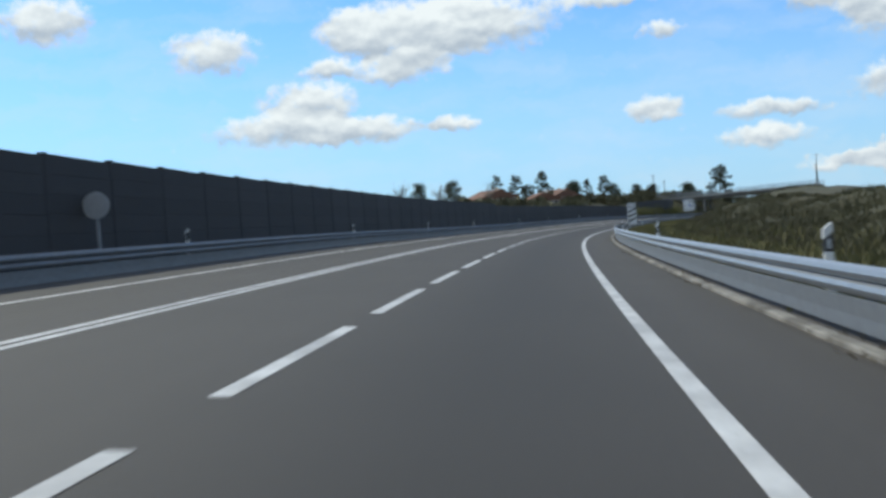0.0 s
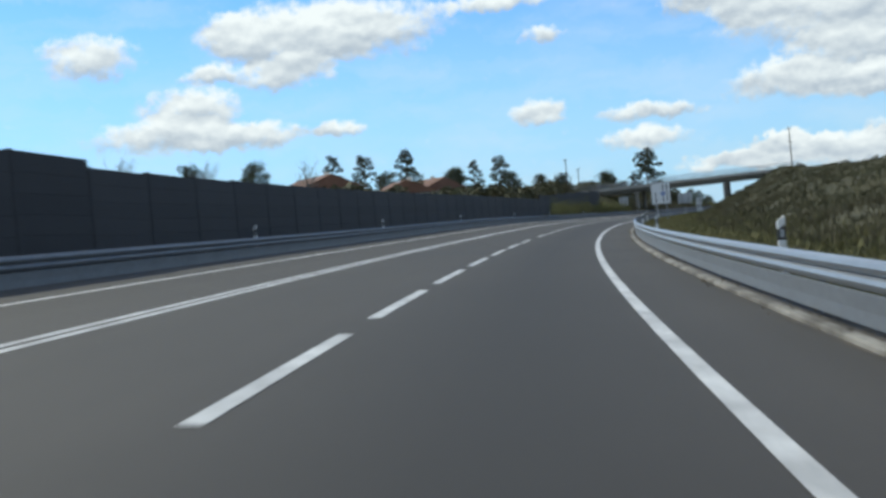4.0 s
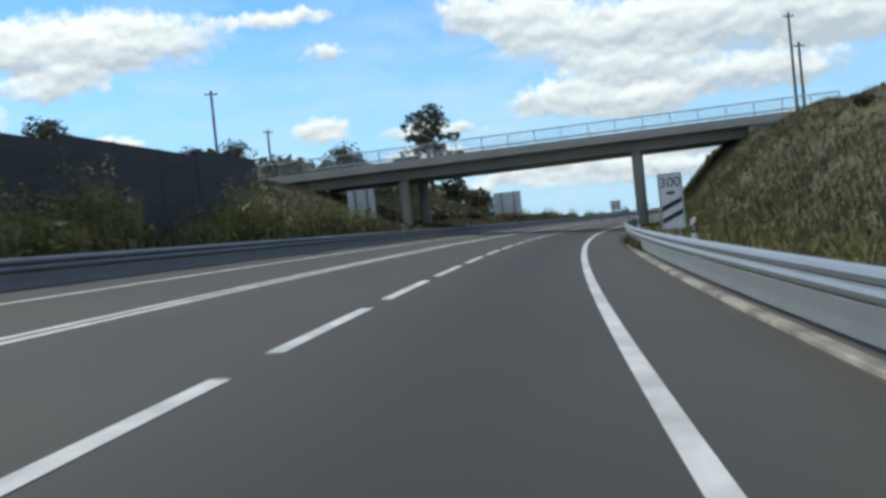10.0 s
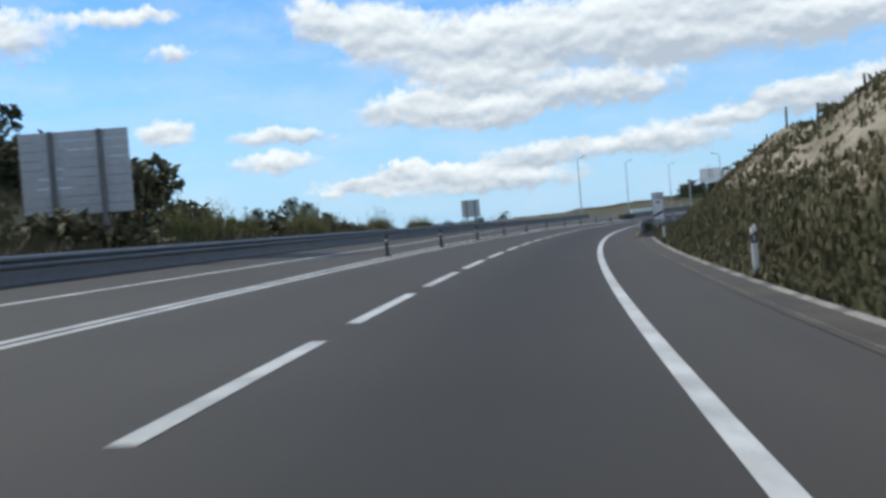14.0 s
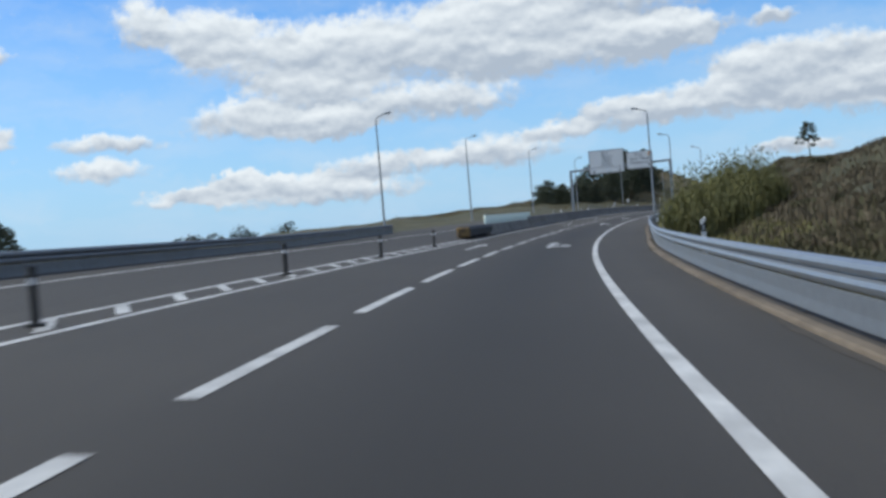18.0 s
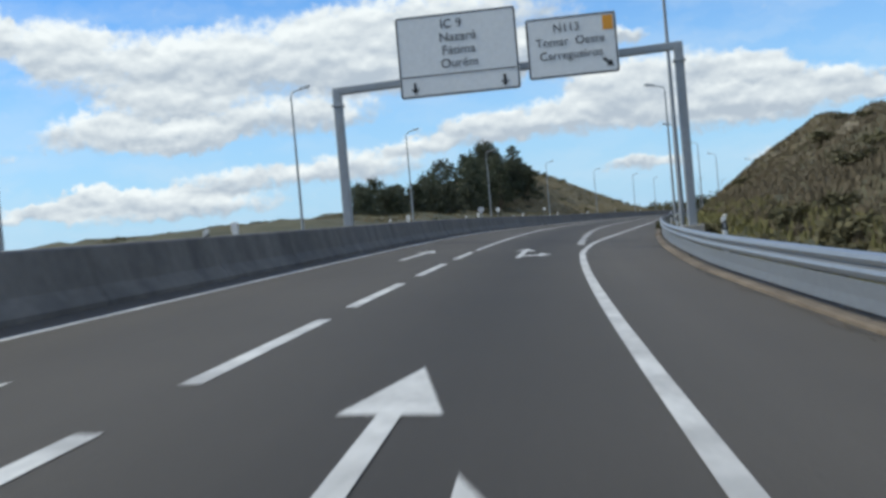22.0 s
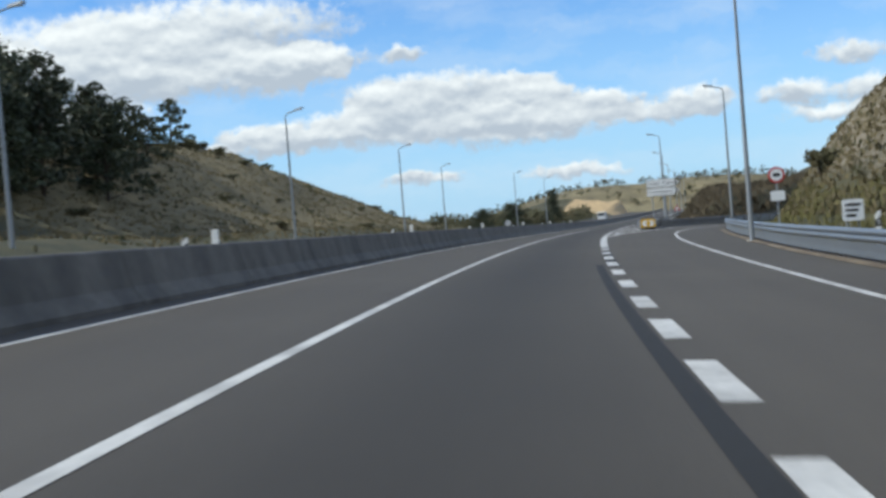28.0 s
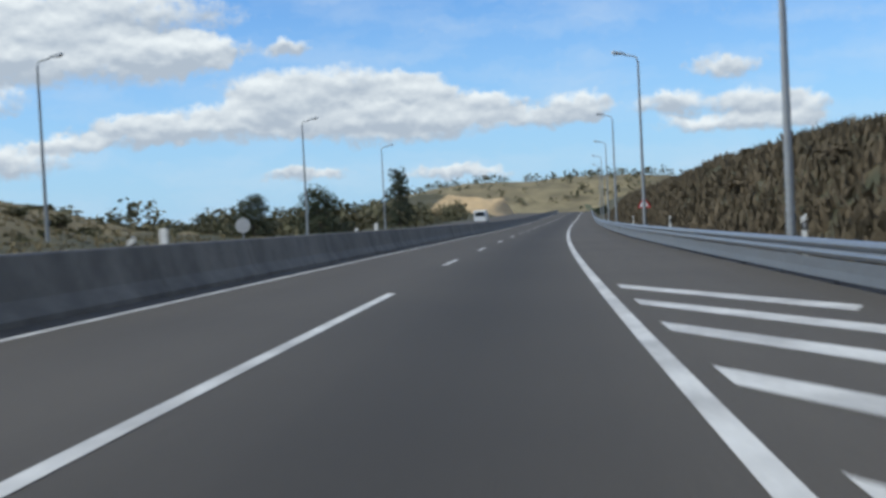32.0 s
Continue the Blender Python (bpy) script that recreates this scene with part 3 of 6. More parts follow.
RAIL_L = table((-150, -8.4), (330, -8.4), (380, -9.3), (430, -10.2), (490, -11.2), (510, -12.5), (560, -13.0), (700, -13.0), (800, -17.0), (900, -19.0), (1250, -17.0))
GORE_L = table((750, 3.62), (759, 4.27), (770, 5.8), (777, 7.0), (785, 8.9), (793, 11.2), (800, 13.4), (815, 19.0))

# ---- ground: one sheet along the road, cut and filled beside it ----
CREST_R = table((-150, 3.0), (0, 3.2), (64, 3.6), (120, 3.6), (200, 5.0), (258, 6.4), (300, 6.8), (326, 7.4), (345, 7.0), (360, 6.2), (372, 5.6), (409, 5.0), (430, 4.4), (445, 4.1), (470, 4.1), (500, 4.4), (525, 4.8), (550, 6.2), (582, 5.8), (600, 6.9), (630, 7.6), (655, 6.6), (680, 8.0), (710, 8.0), (735, 9.2), (760, 9.6), (780, 9.4), (795, 7.4), (815, 3.8), (850, 3.0), (1250, 3.0))
CREST_AT = table((-150, 26), (0, 26), (230, 22), (300, 19), (330, 15), (348, 12.6), (440, 12.6), (475, 18), (540, 20), (600, 20), (680, 20), (735, 20.5), (760, 22), (780, 26), (800, 38), (1250, 40))
FOOT_R = table((-150, 9.0), (200, 9.6), (300, 9.0), (345, 7.4), (440, 7.4), (480, 8.0), (580, 8.2), (630, 10.0), (720, 11.5), (750, 13.0), (770, 16.0), (790, 22.0), (800, 27.0), (1250, 27.0))
BACK_R = table((-150, 4.0), (700, 8.0), (790, 7.0), (850, 8.2), (915, 11.0), (970, 12.5), (1050, 10.0), (1120, 10.0), (1250, 12.0))
LEFT_20 = table((-150, 0.5), (200, 0.8), (262, 2.6), (300, 3.4), (340, 4.4), (366, 4.3), (377, 3.3), (388, 2.2), (405, 0.4), (430, -1.0), (560, -1.5), (640, 0.6), (704, 1.2), (800, 1.0), (860, 0.5), (900, -0.5), (1060, -0.5), (1110, 3.2), (1150, 5.0), (1250, 5.0))
LEFT_45 = table((-150, 1.5), (200, 2.0), (262, 4.0), (330, 6.0), (366, 5.0), (400, 0.5), (430, -3.5), (560, -4.0), (640, -1.0), (700, 1.5), (740, 5.2), (780, 11.4), (812, 11.9), (832, 9.6), (850, 6.6), (872, 3.2), (892, 0.5), (930, -2.0), (1060, -2.0), (1110, 3.0), (1150, 7.0), (1250, 7.0))


def ramp01(x, a, b):
    t = max(0.0, min(1.0, (x - a) / (b - a)))
    return t * t * (3 - 2 * t)


def land(s, l):
    """Height of the ground over the road's plane."""
    if l > 0:
        foot, at_, top = FOOT_R(s), CREST_AT(s), CREST_R(s)
        edge = RAIL_R(s) + 0.4
        if 748 < s:
            edge = max(RAIL_R(min(s, 800)) + 0.4, 8.0)
        if s > 797:
            gb, nose = GORE_B(s), NOSE(s)
            if l < gb + 9.5:
                h = (nose + (BACK_R(s) - nose) * ramp01(l, 18, 50)) * ramp01(l, 8.8, 13.6) * (1 - ramp01(l, gb - 3.4, gb - 0.5)) - 0.05
                if l > gb - 0.4:
                    h = -0.22
            else:
                h = BACK_R(s) * ramp01(l, gb + 10, gb + 28) - 0.05
            foot = 9.5 if l < gb - 4 else gb + 30
        elif l < foot:
            h = -0.05
        elif l < at_:
            t = (l - foot) / (at_ - foot)
            h = top * (t * (1.25 - 0.25 * t))
        else:
            t = min(1.0, (l - at_) / 45)
            h = top + (BACK_R(s) - top) * t * t * (3 - 2 * t)
        fall = 0.06 * max(0, l - 48)
    else:
        w = -l
        base = -RAIL_L(s) + 0.5
        a, b = LEFT_20(s), LEFT_45(s)
        if w < base + 0.8:
            h = -0.05
        elif w < 22:
            t = (w - base - 0.8) / (22 - base - 0.8)
            h = a * t * t * (3 - 2 * t)
        elif w < 47:
            t = (w - 22) / 25
            h = a + (b - a) * t * t * (3 - 2 * t)
        else:
            t = min(1.0, (w - 47) / 70)
            h = b + (-9.0 - b) * t * t * (3 - 2 * t)
        fall = -0.075 * max(0, w - 50)
    if l > 0:
        rough = max(0.0, min(1.0, (l - foot) / 6))
    else:
        rough = max(0.0, min(1.0, (-l + RAIL_L(s) - 1.2) / 6))
    p = Vector((s * 0.11, l * 0.16, 3.7))
    h += rough * (noise.noise(p) * 0.9 + noise.noise(p * 2.7) * 0.4 + noise.noise(p * 7.1) * 0.09)
    return h + fall


def ground_point(s, l):
    return rd(s, l, land(s, l))


def build_ground():
    ss = np.arange(-110, 1150.1, 2.5)
    ls = sorted(set([-150, -125, -105, -90, -78, -68, -60, -54] + [round(-49 + 1.5 * k, 2) for k in range(27)] + [-8.45, -8.0, 3.0, 4.9, 5.4] + [round(6.0 + 0.8 * k, 2) for k in range(22)] + [25, 27, 29, 31.5, 34, 37, 40, 44, 49, 55, 62, 70, 80, 95, 115, 140]))
    v, f = [], []
    n = len(ls)
    for s in ss:
        for l in ls:
            if RAIL_L(s) - 0.6 < l < 4.0:
                v.append(rd(s, l, -0.22))
            elif 4.0 <= l < FOOT_R(s) and l < (RAIL_R(s) - 0.2 if s <= 800 else 5.0):
                v.append(rd(s, l, -0.22))
            else:
                v.append(ground_point(s, l))
    masks = {"scrub": [], "rock": [], "earth": [], "tan": []}
    for s in ss:
        for l in ls:
            a = ramp01(s, 345, 358) * (1 - ramp01(s, 446, 470)) * ramp01(l, FOOT_R(s) + 0.4, FOOT_R(s) + 2.0) * (1 - 0.5 * ramp01(l, CREST_AT(s) - 1, CREST_AT(s) + 2)) * 0.82
            b = ramp01(s, 585, 605) * (1 - ramp01(s, 780, 800)) * ramp01(l, FOOT_R(s) + 0.6, FOOT_R(s) + 2.5) * (1 - ramp01(l, CREST_AT(s) - 1, CREST_AT(s) + 2)) * 0.53
            hill_side = ramp01(s, 725, 760) * (1 - ramp01(s, 880, 910)) * ramp01(-l, 20, 27) * 0.62
            cut_side = ramp01(s, 690, 740) * (1 - ramp01(s, 790, 800)) * ramp01(l, FOOT_R(s) + 1, FOOT_R(s) + 4) * 0.6
            beyond = ramp01(s, 797, 800) * ramp01(l, GORE_B(s) + 9, GORE_B(s) + 14) * 0.55
            masks["tan"].append(hill_side if l < 0 else max(cut_side, beyond))
            bare = 0.75 * math.exp(-((s - 268.5) / 3.0) ** 2 - ((l - 9.6) / 1.1) ** 2)
            masks["rock"].append(max(a, b, bare) if l > 0 else 0.0)
            masks["earth"].append(ramp01(s, 1075, 1090) * ramp01(-l, 13, 16) * (1 - ramp01(-l, 38, 44)) * 0.9)
            masks["scrub"].append((0.5 if s < 350 else 0.5 + 0.4 * ramp01(s, 790, 805)) if l > 0 else 0.4 + 0.12 * ramp01(s, 620, 650))
    for k in range(len(ss) - 1):
        for j in range(n - 1):
            f.append((k * n + j, k * n + j + 1, (k + 1) * n + j + 1, (k + 1) * n + j))
    me = mesh_from("ground", v, f, GROUND, smooth=True)
    for key, val in masks.items():
        me.attributes.new(key, "FLOAT", "POINT").data.foreach_set("value", val)
    tagged(new("ground", me), "dry grass and bare soil verges, banks and rock cuttings", "ground", kind="structure")


build_ground()


HILL = Vector((985.0, 890.0))


def hill(x, y):
    """The dry hill that closes the view at the end of the road."""
    ax, ay = 0.895, 0.446
    u, w = (x - HILL.x) * ax + (y - HILL.y) * ay, (x - HILL.x) * ay - (y - HILL.y) * ax
    return 27 * math.exp(-(u / 95) ** 2 - (w / 125) ** 4) * (1 + 0.12 * noise.noise(Vector((x * 0.02, y * 0.02, 2.0))))


def build_far_land():
    """Wide land below the near sheet, with hills on the horizon."""
    v, f, dry, n = [], [], [], 241
    cx, cy = 300.0, 500.0
    for i in range(n):
        for j in range(n):
            u, w = (i / 120 - 1), (j / 120 - 1)
            x, y = cx + 4200 * u * abs(u) ** 0.8, cy + 4200 * w * abs(w) ** 0.8
            d = math.hypot(x - cx, y - cy)
            k = max(0.0, min(1.0, (d - 480) / 500))
            z = -9 + k * (6 + 7 * noise.noise(Vector((x * 0.0016, y * 0.0016, 1.3))) + 6 * noise.noise(Vector((x * 0.006, y * 0.006, 4.0))))
            z += max(0.0, min(1.0, (d - 1300) / 1600)) * (11 + 14 * noise.noise(Vector((x * 0.0009, y * 0.0009, 7.0))))
            v.append((x, y, z + hill(x, y)))
            dry.append(min(1.0, hill(x, y) / 7))
    for i in range(n - 1):
        for j in range(n - 1):
            f.append((i * n + j, (i + 1) * n + j, (i + 1) * n + j + 1, i * n + j + 1))
    me = mesh_from("backdrop_land", v, f, FARLAND, smooth=True)
    me.attributes.new("dry", "FLOAT", "POINT").data.foreach_set("value", dry)
    ob = new("backdrop_land", me)
    tagged(ob, "distant low wooded hills and fields under haze", "land", kind="structure")


build_far_land()

# ---- road, kerb, markings ----
LANES = [(-8.2, 0.0), (-4.0, 0.0), (0, 0.0), (3.3, 0.0), (5.0, 0.0)]
road_sheet = ribbon("road", -110, 1150, LANES, ASPHALT, step=5)
road_sheet.attributes.new("across", "FLOAT", "POINT").data.foreach_set("value", [p[0] for p in LANES] * (len(road_sheet.vertices) // 5))
# paints cloud shade (low) and full sun (high) into the asphalt along s
SUN_TONE = table((-150, 0.74), (90, 0.74), (120, 0.69), (230, 0.69), (300, 0.74), (350, 0.78), (440, 0.72), (515, 0.72), (545, 1.06), (700, 1.12), (1250, 1.08))
road_sheet.attributes.new("tone", "FLOAT", "POINT").data.foreach_set("value", [SUN_TONE(q) for q in np.linspace(-110, 1150, len(road_sheet.vertices) // 5) for _ in range(5)])
road = tagged(new("road", road_sheet), "worn dark grey asphalt carriageway in a long right-hand bend", "road", kind="structure")


def side_strip(name, s0, s1, inner, outer, mat, h=0.0, step=3.0):
    ss = np.linspace(s0, s1, int((s1 - s0) / step) + 2)
    v, f, across = [], [], []
    for s in ss:
        a, b = inner(s), outer(s)
        v += [rd(s, a + (b - a) * k / 3, h) for k in range(4)]
        across += [a + (b - a) * k / 3 for k in range(4)]
    for k in range(len(ss) - 1):
        f += [(4 * k + j, 4 * k + 4 + j, 4 * k + 5 + j, 4 * k + 1 + j) for j in range(3)]
    me = mesh_from(name, v, f, mat)
    me.attributes.new("across", "FLOAT", "POINT").data.foreach_set("value", across)
    me.attributes.new("tone", "FLOAT", "POINT").data.foreach_set("value", [SUN_TONE(q) for q in ss for _ in range(4)])
    return me


part("shoulder", side_strip("shoulder", 330, 1150, lambda s: RAIL_L(s) - 0.4, lambda s: -8.2, ASPHALT), road)
part("exit_lane", side_strip("exit_lane", 545, 800, lambda s: 5.0, lambda s: max(5.05, RAIL_R(s) + 0.2), ASPHALT), road, "grey asphalt exit lane curving away")
part("ramp", side_strip("ramp", 800, 860, lambda s: GORE_B(s) - 0.3, lambda s: GORE_B(s) + 8.8, ASPHALT), road, "asphalt ramp curving away to the right")
part("gore_shoulder", side_strip("gore_shoulder", 800, 1150, lambda s: 5.0, lambda s: 8.4 - min(1.2, (s - 800) / 40), ASPHALT), road)


def band(name, s0, s1, l0, l1, mat=PAINT, h=0.006, step=3.0, line=None):
    """A painted strip between two offsets; line(s) is added to both."""
    ss = np.linspace(s0, s1, max(2, int(abs(s1 - s0) / step) + 1))
    v, f = [], []
    for s in ss:
        d = line(s) if line else 0
        v += [rd(s, l0 + d, h), rd(s, l1 + d, h)]
    f = [(2 * k, 2 * k + 2, 2 * k + 3, 2 * k + 1) for k in range(len(ss) - 1)]
    return part(name, mesh_from(name, v, f, mat), road)


def quad(name, pts, mat=PAINT, h=0.007):
    """A painted outline given as (s, l) corners."""
    return part(name, mesh_from(name, [rd(s, l, h) for s, l in pts], [tuple(range(len(pts)))], mat), road)


# lane dashes
for k in range(-8, 21):
    s = 7.6 + 6.92 * k
    band("lane_dash", s - 0.1, s + 5.0, -0.085, 0.085, step=2.5)
starts = np.interp(np.arange(0, 61), [0, 11, 23, 26, 30, 41, 47, 50, 57, 58, 60], [156.8, 230.5, 311.0, 331.1, 358.8, 434.2, 475.1, 496.0, 544.4, 551.2, 566.3])
for s in starts:
    if s < 567:
        band("lane_dash", s - 0.1, s + 4.95, -0.085, 0.085, step=2.5, line=LANE)
band("lane_line", 572.9, 803.5, -0.075, 0.075, line=LANE)
for k in range(24):
    band("lane_dash", 814.6 + 13.6 * k, 818.6 + 13.6 * k, -0.2, -0.05)
# right edge line, exit lane line, thick dashes of the exit
band("edge_line", -110, 572, -0.085, 0.085, line=EDGE_R)
band("edge_line", 572, 799, -0.08, 0.08, line=EDGE_R)
for k in range(43):
    s = float(np.interp(k, [0, 11, 34, 40], [577.8, 616, 699.8, 724.7]))
    if k < 41:
        band("exit_dash", s, s + 2.0, 0.04, 0.3, step=1.2, line=EXIT_L)
band("edge_line", 728.3, 752, 0.0, 0.3, line=lambda s: 3.55 - 0.007 * (s - 727.6))
band("edge_line", 752, 1150, 3.4, 3.58)
band("gore_line", 751, 799, -0.12, 0.14, line=GORE_L)
band("old_line_strip", 672, 713, 3.27, 3.45, PATCH, h=0.004)
band("old_line_strip", 712, 730, 3.56, 3.85, PATCH, h=0.0035)
# hatching in the gore: chevrons, then straight bars beside the rail
quad("gore_wedge", [(758.5, 3.97), (766.5, 3.88), (765.3, 4.38), (766.3, 4.7)])
for s0, apex_s, apex_l, rs, rl in ((770.4, 767.4, 4.6, 768.7, 5.3), (774.7, 770.7, 4.87, 772.3, 5.85), (779.4, 773.9, 5.17, 776.3, 6.5), (783.4, 778.0, 5.72, 780.7, 7.3)):
    quad("gore_chevron", [(s0, 3.8), (s0 - 1.15, 3.8), (apex_s - 0.75, apex_l - 0.05), (rs - 0.65, rl), (rs, rl + 0.1), (apex_s + 0.2, apex_l)])
for k, s0 in enumerate((787.0, 790.5, 794.2, 797.9, 801.4, 804.9)):
    quad("gore_bar", [(s0, 3.8), (s0 - 1.0, 3.8), (s0 - 6.0, 6.2), (s0 - 5.2, 6.5)])
# left: double line, then hatched strip with posts, then the barrier's edge line
band("centre_line", -110, 366, -3.44, -3.30)
band("centre_line", -110, 500, -3.2, -3.06)
band("centre_line", 366, 500, -3.44, -3.30, line=lambda s: -0.65 * min(1, (s - 366) / 50))
for k in range(32):
    s = 424 + 2.35 * k
    if s < 499:
        quad("hatch_bar", [(s, -3.32), (s + 0.5, -3.32), (s + 2.1, -4.0), (s + 1.6, -4.0)])
band("edge_line", 500, 1150, -3.22, -3.07, line=table((500, 0.0), (560, -0.08), (620, -0.12), (1150, -0.12)))
band("edge_line", -110, 400, -6.28, -6.12)
band("edge_line", 400, 600, -6.28, -6.12, line=lambda s: -3.0 * min(1, (s - 400) / 80))
# dark cross band and dark patches on the asphalt
quad("asphalt_patch", [(131.5, -3.0), (133.8, -0.3), (136.0, -0.3), (135.2, -3.0)], PATCH_SOFT, h=0.003)
quad("asphalt_patch", [(134.2, 3.5), (134.4, 4.8), (136.0, 4.8), (135.6, 3.5)], PATCH_SOFT, h=0.003)
quad("asphalt_patch", [(424.3, 3.7), (424.2, 4.9), (425.0, 4.9), (424.9, 3.7)], PATCH, h=0.003)
quad("asphalt_patch", [(284.0, 3.6), (284.0, 4.6), (284.5, 4.4), (284.5, 3.6)], PATCH_SOFT, h=0.003)
band("asphalt_patch", 581.5, 582.3, -3.0, 5.6, PATCH, h=0.003)


def arrow(s, l, right=False):
    """A lane arrow 7 m long, with a branch to the right where it has one."""
    w = 0.075
    quad("lane_arrow", [(s, l - w), (s + 5.0, l - w), (s + 5.0, l + w), (s, l + w)])
    quad("lane_arrow_head", [(s + 4.9, l - 0.33), (s + 7.0, l), (s + 4.9, l + 0.33)])
    if right:
        quad("lane_arrow", [(s + 1.0, l + w), (s + 1.8, l + w), (s + 2.1, l + 0.55), (s + 1.45, l + 0.55)], h=0.0075)
        quad("lane_arrow_head", [(s + 0.75, l + 0.53), (s + 2.2, l + 0.87), (s + 3.35, l + 0.53)], h=0.0075)


for s, r in ((483.6, True), (538.1, True), (566.7, True)):
    arrow(s, 1.5, r)
    arrow(s - 0.6, -1.62)

# kerb: concrete gutter blocks by the right-hand rail
kerb = tagged(new("kerb"), "pale weathered concrete kerb blocks along the rail", "kerb", kind="structure")


def KERB_L(s):
    return RAIL_R(s) - 0.36


for s0, s1 in ((-110, 300), (404, 560)):
    part("kerb_run", ribbon("kerb_run", s0, s1, [(0.05, -0.02), (0.06, 0.045), (0.085, 0.06), (0.22, 0.06), (0.24, -0.05)], KERB if s0 < 300 else KERB_BROWN, step=4, shift=KERB_L), kerb)
part("gutter", ribbon("gutter", 350, 404, [(5.06, -0.02), (5.08, 0.012), (5.35, -0.03), (5.75, 0.03), (5.8, -0.06)], KERB, step=3), kerb, "shallow concrete gutter beside the road")
part("hard_strip", side_strip("hard_strip", -110, 546, lambda s: 5.0, lambda s: max(5.02, KERB_L(s) + 0.04), ASPHALT), road)
part("kerb_run", ribbon("kerb_run", 560, 800, [(-0.34, -0.02), (-0.31, 0.05), (-0.14, 0.06), (-0.11, -0.02)], KERB_BROWN, step=3, shift=RAIL_R), kerb)

# washed-in soil along the kerb, with a ragged inner edge
for s0, s1, wide in ((-110, 300, 0.10), (404, 560, 0.2), (560, 790, 0.12)):
    part("soil_strip", side_strip("soil_strip", s0, s1, lambda s: KERB_L(s) + 0.02 - wide * max(0.0, 0.35 + 1.3 * noise.noise(Vector((s * 0.55, 2.0, s0)))), lambda s: KERB_L(s) + 0.07, DIRT, h=0.005, step=0.6), kerb, "thin strip of brown soil")
part("soil_bed", side_strip("soil_bed", -110, 790, lambda s: KERB_L(s) + 0.2, lambda s: RAIL_R(s) + 0.5, DIRT, h=0.01, step=3.0), kerb, "brown soil under the guard rail")

# ---- guard rails ----
BEAM = [(0.0, 0.44), (-0.055, 0.47), (-0.075, 0.52), (-0.055, 0.565), (0.0, 0.595), (-0.055, 0.625), (-0.075, 0.67), (-0.055, 0.72), (0.0, 0.75), (0.012, 0.745), (-0.035, 0.715), (-0.05, 0.67), (-0.035, 0.63), (0.016, 0.597), (-0.035, 0.56), (-0.05, 0.52), (-0.035, 0.475), (0.012, 0.445)]
POST_ME = Geo().box((-0.03, -0.05, -0.5), (0.03, 0.05, 0.72), bevel=0.008).mesh("rail_post", STEEL_DULL)
SPACER_ME = Geo().box((-0.06, -0.06, 0.5), (0.1, 0.06, 0.7), bevel=0.01).mesh("rail_spacer", STEEL_DULL)


def guard_rail(s0, s1, side, line, label, double=False, step=4.0, drop=0.0):
    """A corrugated steel beam on posts; side +1 has its face to the left."""
    thing = empty("guard_rail", Matrix.Identity(4), label, "guard rail", "guard rails along the road")
    sec = [(l * side, h - drop) for l, h in BEAM]
    part("beam", ribbon("beam", s0, s1, sec, STEEL if side > 0 else STEEL_DULL, step=2.0, closed=True, shift=line, caps=True), thing)
    if double:
        part("skirt", ribbon("skirt", s0, s1, [(l * side, h - drop) for l, h in ((0.0, 0.09), (-0.02, 0.10), (-0.012, 0.24), (-0.02, 0.415), (0.0, 0.425), (0.012, 0.415), (0.004, 0.24), (0.012, 0.10))], STEEL if side > 0 else STEEL_DULL, step=2.0, closed=True, shift=line, caps=True), thing, "flat lower steel skirt")
    for s in np.arange(s0 + 1, s1, step):
        m = at(s, line(s) + 0.13 * side, -drop)
        part("post", POST_ME, thing, m=m)
        part("spacer", SPACER_ME, thing, m=m if side > 0 else m @ Matrix.Rotation(math.pi, 4, "Z"))
    return thing


guard_rail(-110, 349.5, 1, RAIL_R, "galvanised steel guard rail with two beams beside the kerb", True)
guard_rail(405, 803, 1, RAIL_R, "galvanised steel guard rail following the exit lane", True)
guard_rail(-110, 330, -1, RAIL_L, "dull steel guard rail before the dark noise wall", True, drop=0.13)
guard_rail(330, 520, -1, RAIL_L, "dull steel guard rail along the far carriageway", True, drop=0.13)
GORE_A = table((781, 5.9), (790, 6.9), (800, 7.2), (845, 6.75), (1150, 6.2))
guard_rail(783, 1150, 1, GORE_A, "steel guard rail leading away behind the crash cushion", True)
guard_rail(783, 830, -1, GORE_B, "steel guard rail along the outer side of the ramp", True, 3.0)

# ---- noise wall on the left ----
def wall_panel_mesh(h):
    """One bay of ribbed panels, 4 m long, running along y."""
    g = Geo()
    n = int(round(h / 0.5))
    for k in range(n):
        z0, z1 = h * k / n, h * (k + 1) / n - 0.001
        g.add([(x, y, z) for y in (-1.96, 1.96) for x, z in ((0.042, z0), (0.05, z0 + 0.012), (0.05, z1 - 0.012), (0.042, z1), (-0.1, z1), (-0.1, z0))],
              [(j, (j + 1) % 6, 6 + (j + 1) % 6, 6 + j) for j in range(6)] + [(5, 4, 3, 2, 1, 0), (6, 7, 8, 9, 10, 11)])
    return g.mesh("panel", WALL_DARK)


